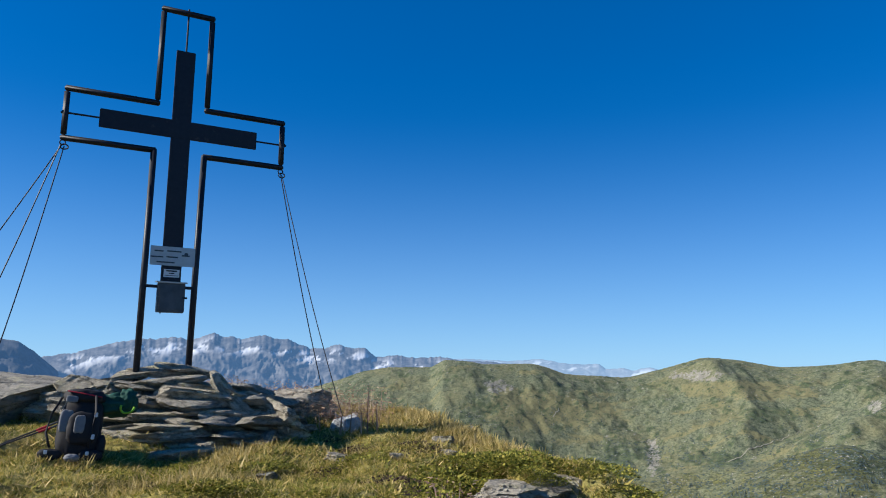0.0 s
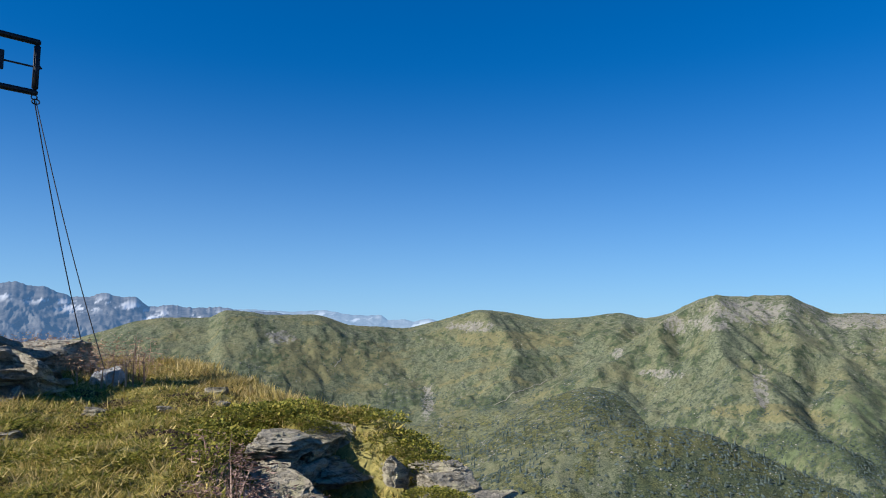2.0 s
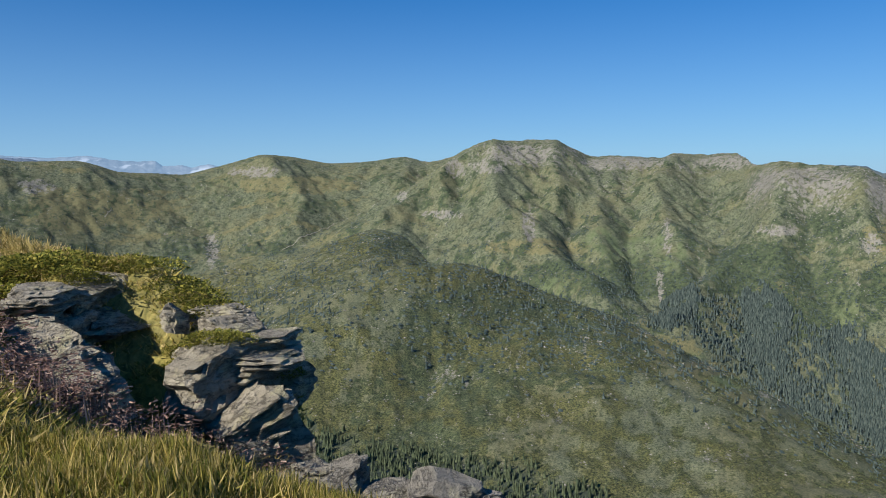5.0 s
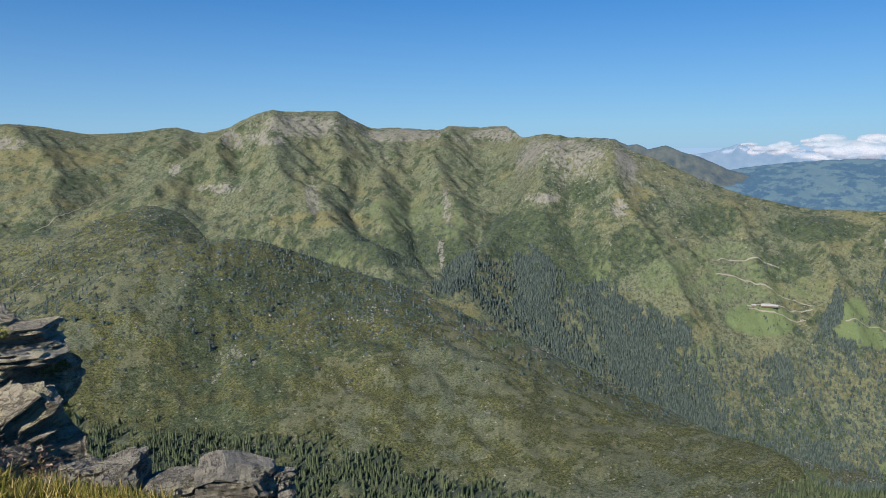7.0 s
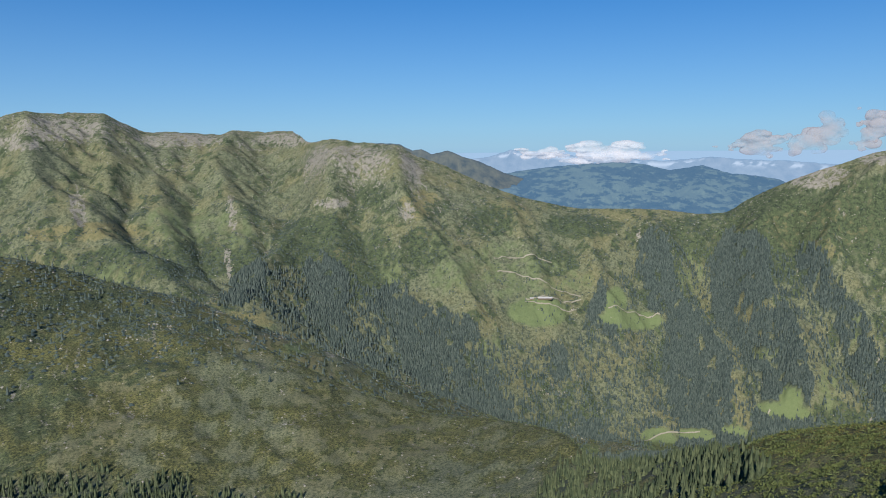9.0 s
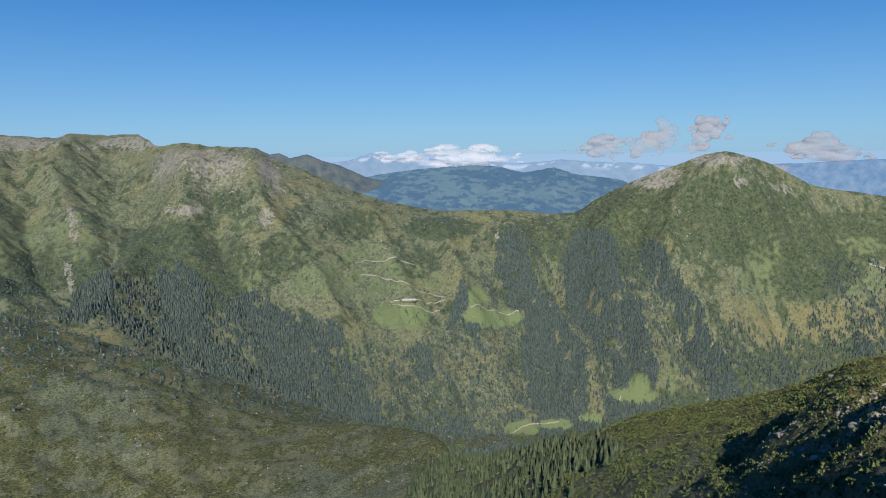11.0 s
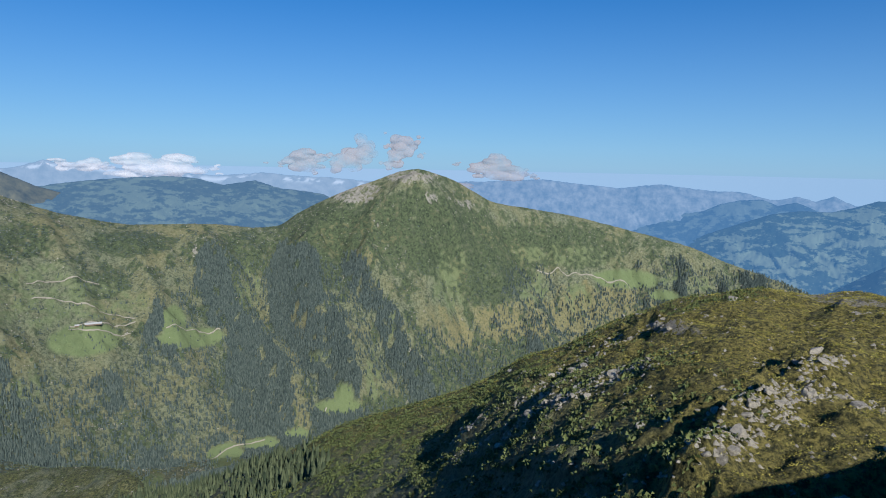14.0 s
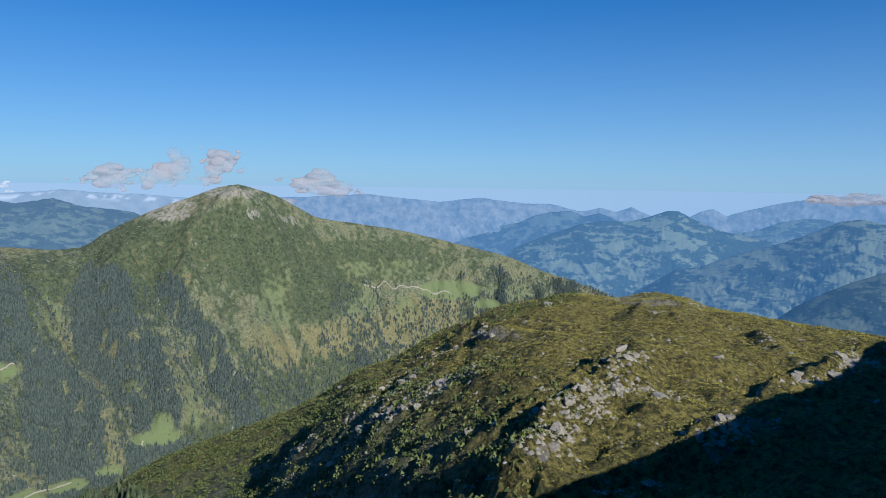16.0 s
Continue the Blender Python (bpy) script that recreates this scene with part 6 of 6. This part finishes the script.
def rucksack():
    ob = tagged(new("rucksack"), "black and grey hiking rucksack leaning on the cairn", "rucksack")
    p = spot(-27.2, -6.3, 7.75)
    z = ground_at(p.x, p.y)
    ob.matrix_world = pose(p.x, p.y, z - 0.02, -10, 4, 24)
    part("body", pillow((0.38, 0.26, 0.60), (0, 0, 0.31), 3.0, 1), BLACK, ob, smooth=True)
    lid = part("lid", pillow((0.36, 0.28, 0.15), (0.0, 0.0, 0.60), 2.8, 2), BLACK, ob, smooth=True)
    part("zip", tube_bm([(-0.15 + 0.03 * k, -0.145 + 0.02 * abs(k - 5) / 5, 0.635 - 0.004 * k) for k in range(11)], 0.006, 6), RED, lid)
    part("front_pocket", pillow((0.27, 0.10, 0.30), (0.03, -0.14, 0.30), 3.0, 3), BLACK, ob, smooth=True)
    part("side_panel", pillow((0.11, 0.03, 0.20), (-0.12, -0.128, 0.36), 4.5, 4), GREY_CLOTH, ob, "light grey side panel", smooth=True)
    part("front_panel", pillow((0.09, 0.02, 0.16), (0.0, -0.186, 0.33), 4.5, 5), GREY_CLOTH, ob, "light grey front panel", smooth=True)
    part("top_panel", pillow((0.10, 0.02, 0.06), (-0.10, -0.14, 0.56), 4.5, 9), GREY_CLOTH, ob, "light grey top panel", smooth=True)
    part("side_pocket", pillow((0.10, 0.16, 0.2), (0.19, -0.02, 0.16), 2.6, 6), BLACK, ob, smooth=True)
    for k, x in ((0, -0.24), (1, 0.10)):
        belt = part("hip_belt", pillow((0.20, 0.09, 0.10), (x + 0.03, -0.12, 0.06), 2.4, 7 + k, 0.08), BLACK, ob, smooth=True)
        part("buckle", box_bm((0.03, 0.015, 0.035), (x, -0.17, 0.075), 0.004), PALE, belt)
    part("foot_pouch", pillow((0.13, 0.09, 0.07), (-0.02, -0.2, 0.03), 2.4, 11, 0.08), GREY_CLOTH, ob, smooth=True)
    part("strap", tube_bm([(-0.19, -0.06, 0.58), (-0.25, -0.1, 0.42), (-0.27, -0.12, 0.25), (-0.22, -0.12, 0.12)], 0.011, 8), BLACK, ob, smooth=True)
    part("strap", tube_bm([(0.10, -0.15, 0.60), (0.12, -0.2, 0.45), (0.11, -0.2, 0.26), (0.1, -0.18, 0.12)], 0.012, 8), BLACK, ob, smooth=True)
    for z0 in (0.22, 0.42):
        part("buckle", box_bm((0.03, 0.015, 0.045), (0.125, -0.20, z0), 0.004), PALE, ob)
    part("haul_loop", tube_bm([(0.06 * math.cos(a), 0.12, 0.64 + 0.07 * math.sin(a)) for a in [k * math.pi / 8 for k in range(9)]], 0.008, 6), BLACK, ob)


rucksack()


def trekking_pole(a, b, label):
    a, b = Vector(a), Vector(b)
    ob = tagged(new("trekking_pole"), label, "trekking pole", "pair of trekking poles")
    ob.location = a
    d = b - a
    part("shaft", tube_bm([(0, 0, 0), d * 0.5], 0.0075, 8), INK, ob)
    part("upper_shaft", tube_bm([d * 0.48, d * 0.9], 0.009, 8), DULL_METAL, ob)
    part("red_section", tube_bm([d * 0.40, d * 0.49], 0.0105, 8), RED, ob)
    part("grip", tube_bm([d * 0.88, d * 0.93, d * 1.0], 0.016, 8), INK, ob)
    part("basket", tube_bm([d * 0.06, d * 0.07], 0.035, 10), INK, ob)


start = spot(-32.6, -6.6, 8.0)
start.z = ground_at(start.x, start.y) + 0.03
trekking_pole(start, spot(-25.3, -1.75, 8.0), "dark trekking pole with red band leaning on the cairn")
trekking_pole(start + Vector((0.05, -0.09, 0.0)), spot(-24.9, -1.95, 7.95), "dark trekking pole with red band leaning on the cairn")


def jacket():
    ob = tagged(new("jacket"), "crumpled dark green and lime jacket on the cairn", "jacket")
    p = spot(-25.0, -2.15, 7.92)
    ob.matrix_world = pose(p.x, p.y, p.z - 0.02, -14, 0, 25)
    part("cloth", pillow((0.40, 0.26, 0.22), (0, 0, 0.04), 2.2, 5, 0.30), GREEN_DARK, ob, smooth=True)
    part("sleeve", pillow((0.16, 0.14, 0.2), (0.12, -0.07, 0.08), 2.2, 8, 0.3), GREEN_DARK, ob, smooth=True)
    for k, (x, z0) in enumerate(((-0.16, 0.05), (0.12, -0.01))):
        part("lime_trim", tube_bm([(x + 0.06 * math.cos(a), -0.13 - 0.015 * k + 0.02 * math.sin(2 * a), z0 + 0.055 * math.sin(a)) for a in [0.6 + 2.2 * k + i * 1.1 * math.pi / 10 for i in range(11)]], 0.011, 7), LIME, ob, "lime green trim", smooth=True)


jacket()


# ---- turf, shrubs and dry stalks on the summit ----
def blade_look(*stops):
    def build(n):
        r = n.add("ShaderNodeNewGeometry").outputs["Random Per Island"]
        c = n.ramp(r, *stops)
        n.set("Base Color", c)
        n.set("Specular IOR Level", 0.15)
        thin = n.add("ShaderNodeBsdfTranslucent")
        n.link(c, thin.inputs["Color"])
        both = n.add("ShaderNodeMixShader", Fac=0.35)
        n.link(n.bsdf.outputs[0], both.inputs[1])
        n.link(thin.outputs[0], both.inputs[2])
        n.link(both.outputs[0], n.tree.nodes["Material Output"].inputs["Surface"])

    return material("blades", build, 0.7)


GRASS = blade_look((0.0, (0.09, 0.108, 0.018)), (0.40, (0.23, 0.225, 0.042)), (0.7, (0.47, 0.37, 0.105)), (1.0, (0.72, 0.56, 0.26)))
STRAW = blade_look((0.0, (0.22, 0.19, 0.055)), (0.5, (0.42, 0.33, 0.12)), (1.0, (0.60, 0.47, 0.23)))
RUST = blade_look((0.0, (0.12, 0.07, 0.06)), (0.6, (0.30, 0.19, 0.155)), (1.0, (0.58, 0.43, 0.35)))
PINKISH = blade_look((0.0, (0.25, 0.15, 0.10)), (0.6, (0.42, 0.28, 0.19)), (1.0, (0.60, 0.46, 0.34)))
LEAF = blade_look((0.0, (0.062, 0.076, 0.015)), (0.5, (0.20, 0.21, 0.036)), (1.0, (0.42, 0.355, 0.08)))
HEATHER = blade_look((0.0, (0.035, 0.02, 0.018)), (0.6, (0.09, 0.06, 0.05)), (1.0, (0.17, 0.15, 0.06)))


def tuft(blades, seed, spread=0.5, droop=0.5, thin=0.028):
    """Fine blades that lean outwards from a tuft's foot."""
    r = random.Random(seed)
    verts, faces = [], []
    for _ in range(blades):
        a, out = r.uniform(0, 2 * math.pi), r.uniform(0.1, 1.0) * droop
        d, w = Vector((math.cos(a), math.sin(a), 0)), Vector((r.gauss(0, 1), r.gauss(0, 1), 0)).normalized() * thin * r.uniform(0.6, 1.4)
        foot = Vector((r.gauss(0, 0.4), r.gauss(0, 0.4), 0)) * spread
        o = len(verts)
        verts += [foot - w, foot + w, foot + d * out + Vector((0, 0, r.uniform(0.5, 1.0)))]
        faces.append((o, o + 1, o + 2))
    return np.array(verts), faces


def stalks(count, heads, seed):
    r = random.Random(seed)
    verts, faces = [], []
    for _ in range(count):
        foot, lean = Vector((r.gauss(0, 0.25), r.gauss(0, 0.25), 0)), Vector((r.gauss(0, 0.16), r.gauss(0, 0.16), 1))
        o = len(verts)
        verts += [foot - Vector((0.003, 0, 0)), foot + Vector((0.003, 0, 0)), foot + lean]
        faces.append((o, o + 1, o + 2))
        for _ in range(heads):
            p = foot + lean * r.uniform(0.55, 1.0) + Vector((r.gauss(0, 0.3), r.gauss(0, 0.3), r.gauss(0, 0.04)))
            s, o = r.uniform(0.012, 0.028), len(verts)
            verts += [p + Vector((-s, 0, 0)), p + Vector((s, 0, -s)), p + Vector((0, s, s)), p + Vector((0, -s, s * 0.8))]
            faces += [(o, o + 1, o + 2), (o, o + 3, o + 1)]
    return np.array(verts), faces


near = (GR > 2.2) * (GR < brow_r(GQ) + 0.8) * (GQ < 60) / np.maximum(GR, 2.5) ** 0.5
straw_share = np.clip(0.05 + 0.9 * step(GR / brow_r(GQ), 0.86, 0.98) * (1 - step(GQ, 4, 10)) + 0.5 * step(fbm(GQ / 7, GR / 0.9, 3, 401), 0.15, 0.45), 0, 1)
bare = step(fbm(GQ / 5, GR / 0.7, 3, 411), 0.34, 0.46)
x, y, z = scatter(11500, near * (1 - straw_share) * (1 - 0.8 * bare), rng)
many("grass", x, y, z - 0.01, rng.uniform(0.025, 0.075, len(x)), rng.uniform(0.08, 0.14, len(x)), *tuft(38, 1, 1.0, 0.8, 0.008), rng, GRASS, "green and yellowing alpine grass on the summit", "grass")
x, y, z = scatter(4600, near * straw_share, rng)
many("dry_grass", x, y, z - 0.01, rng.uniform(0.05, 0.14, len(x)), rng.uniform(0.10, 0.16, len(x)), *tuft(30, 2, 1.0, 0.9, 0.009), rng, STRAW, "straw-coloured dry grass along the summit's brow", "grass")
x, y, z = scatter(4000, near * (GR < 3.9) * (GQ > -30), rng)
many("grass", x, y, z - 0.01, rng.uniform(0.06, 0.17, len(x)), rng.uniform(0.07, 0.11, len(x)), *tuft(44, 3, 1.0, 0.8, 0.007), rng, GRASS, "close-standing alpine grass on the near bank", "grass")
x, y, z = scatter(300, (GQ > -1) * (GQ < 22) * (GR > bank_r(GQ) + 0.3) * (GR < hollow_r(GQ) + 0.05), rng)
many("dried_stalks", x, y, z, rng.uniform(0.16, 0.36, len(x)), rng.uniform(0.2, 0.32, len(x)), *stalks(3, 12, 5), rng, RUST, "dark red-brown dried flower stalks in the hollow", "dry plants")
x, y, z = scatter(130, (GQ > -19) * (GQ < -6) * (GR > 8.8) * (GR < brow_r(GQ) + 0.5), rng)
many("dried_stalks", x, y, z, rng.uniform(0.18, 0.40, len(x)), rng.uniform(0.2, 0.3, len(x)), *stalks(4, 12, 6), rng, PINKISH, "pale pinkish dried grass stalks behind the cairn", "dry plants")


def shrub_mesh(seed, mat, leaves=900, leaf=0.05):
    r = random.Random(seed)
    verts, faces = [], []
    for _ in range(leaves):
        a, e = r.uniform(0, 2 * math.pi), math.asin(r.uniform(0.0, 1))
        lump = 1 + 0.28 * noise.noise(Vector((math.cos(a) * 1.6, math.sin(a) * 1.6, e * 2 + seed)))
        p = Vector((math.cos(a) * math.cos(e), math.sin(a) * math.cos(e), 0.55 * math.sin(e))) * lump * r.uniform(0.72, 1.0)
        side = Vector((r.gauss(0, 1), r.gauss(0, 1), r.gauss(0, 0.4))).normalized() * leaf * r.uniform(0.5, 1)
        up = (p + Vector((r.gauss(0, 0.4), r.gauss(0, 0.4), 0.5))).normalized() * leaf * r.uniform(1.2, 2.0)
        o = len(verts)
        verts += [p - side * 0.6, p + side * 0.6, p + up * 0.6 + side, p + up, p + up * 0.6 - side]
        faces += [(o, o + 1, o + 2), (o, o + 2, o + 4), (o + 4, o + 2, o + 3)]
    me = mesh_of("dwarf_shrub", np.array(verts), faces, False)
    me.materials.append(mat)
    return me


GREEN_SHRUBS = [shrub_mesh(k, LEAF) for k in range(3)]
BROWN_SHRUBS = [shrub_mesh(k + 5, HEATHER, 420, 0.06) for k in range(2)]
for k, (q, r, s) in enumerate([(-2.2, 5.9, 0.24), (0.6, 5.3, 0.24), (1.6, 5.5, 0.18), (9.2, 7.15, 0.24), (11.2, 6.95, 0.24), (12.6, 6.75, 0.24), (13.8, 6.6, 0.24), (15.2, 6.45, 0.24), (16.0, 6.3, 0.2), (14.8, 5.78, 0.17), (15.7, 5.7, 0.16), (16.6, 5.72, 0.15), (1.4, 7.2, 0.34), (2.4, 6.9, 0.3), (3.4, 7.0, 0.3), (5.0, 7.25, 0.28), (6.6, 7.2, 0.28), 
                              (0.4, 7.5, 0.36), (-1.8, 7.0, 0.34), (3.0, 7.6, 0.3), (-3.5, 6.2, 0.3), (-20.0, 7.4, 0.22), (-22.0, 7.5, 0.2), (-7.0, 7.4, 0.3), (18.6, 6.15, 0.2), (20.2, 6.05, 0.16)]):
    p = spot(q, 0, r)
    ob = tagged(new("dwarf_shrub", GREEN_SHRUBS[k % 3]), "low yellow-green bilberry shrub in the summit turf", "shrub", "dwarf shrubs of the summit")
    top = {3.4: 0.98, 5.0: 0.98, 6.6: 0.92, 9.2: 0.9, 11.2: 0.86, 12.6: 0.78, 13.8: 0.7, 15.2: 0.6, 16.0: 0.52, 14.8: 0.5, 15.7: 0.52, 16.6: 0.5, 18.6: 0.3, 20.2: 0.12}.get(q)
    ob.matrix_world = pose(p.x, p.y, (max(top - 0.1, ground_at(p.x, p.y)) if top else ground_at(p.x, p.y)) - 0.05, 0, 0, 40 * k) @ Matrix.Diagonal((s * 1.2, s * 1.2, s * 0.85, 1))
for k, (q, r, s) in enumerate([(-8.3, 7.7, 0.26), (-7.4, 8.0, 0.22), (-4.6, 8.4, 0.22), (-10.2, 8.6, 0.2), (-3.0, 7.9, 0.2), (-1.2, 6.2, 0.24), (-0.2, 5.2, 0.22), (-5.0, 6.4, 0.24), (-2.6, 5.0, 0.22), (2.2, 5.0, 0.2)]):
    p = spot(q, 0, r)
    ob = tagged(new("heather_clump", BROWN_SHRUBS[k % 2]), "dark brown heather clump in the summit turf", "heather", "heather clumps of the summit")
    ob.matrix_world = pose(p.x, p.y, ground_at(p.x, p.y) - 0.04, 0, 0, 70 * k) @ Matrix.Diagonal((s * 1.2, s * 1.2, s * 0.8, 1))
# shrubs that grow over the ledges of the outcrops
for k, (q, dip, r, s) in enumerate([(-2.2, -9.8, 6.2, 0.24), (0.4, -11.4, 6.0, 0.22), (-0.6, -10.6, 6.1, 0.22), (0.8, -9.3, 6.45, 0.24), (1.0, -8.0, 6.7, 0.26), (-1.4, -8.6, 6.6, 0.26), (13.7, -13.7, 6.0, 0.17), (13.0, -12.8, 6.2, 0.15), (15.2, -12.9, 6.15, 0.14),
                                    (14.6, -14.0, 5.9, 0.12), (19.2, -12.5, 6.1, 0.1), (5.6, -6.7, 6.7, 0.17), (6.6, -7.3, 6.8, 0.18), (7.6, -7.9, 7.1, 0.18), (17.4, -11.7, 6.2, 0.1)]):
    ob = tagged(new("dwarf_shrub", GREEN_SHRUBS[k % 3]), "low yellow-green bilberry shrub on the rock ledges", "shrub", "dwarf shrubs of the summit")
    ob.matrix_world = Matrix.Translation(spot(q, dip, r) - Vector((0, 0, 0.06))) @ pose(0, 0, 0, 0, 0, 55 * k) @ Matrix.Diagonal((s * 1.2, s * 1.2, s * 0.85, 1))
# mossy mounds and heather over the turf before the cairn
spread = random.Random(23)
for k in range(150):
    q, r, s = spread.uniform(-27, 3), spread.uniform(4.6, 7.9), spread.uniform(0.09, 0.24)
    if q < -9 and r > 7.45:
        r -= 0.7
    p = spot(q, 0, r)
    brown = k % 4 == 0
    ob = tagged(new("heather_clump" if brown else "dwarf_shrub", BROWN_SHRUBS[k % 2] if brown else GREEN_SHRUBS[k % 3]), "dark brown heather clump in the summit turf" if brown else "low yellow-green bilberry shrub in the summit turf",
                "heather" if brown else "shrub", "heather clumps of the summit" if brown else "dwarf shrubs of the summit")
    ob.matrix_world = pose(p.x, p.y, ground_at(p.x, p.y) - 0.05, 0, 0, 33 * k) @ Matrix.Diagonal((s * 1.4, s * 1.4, s * 0.7, 1))
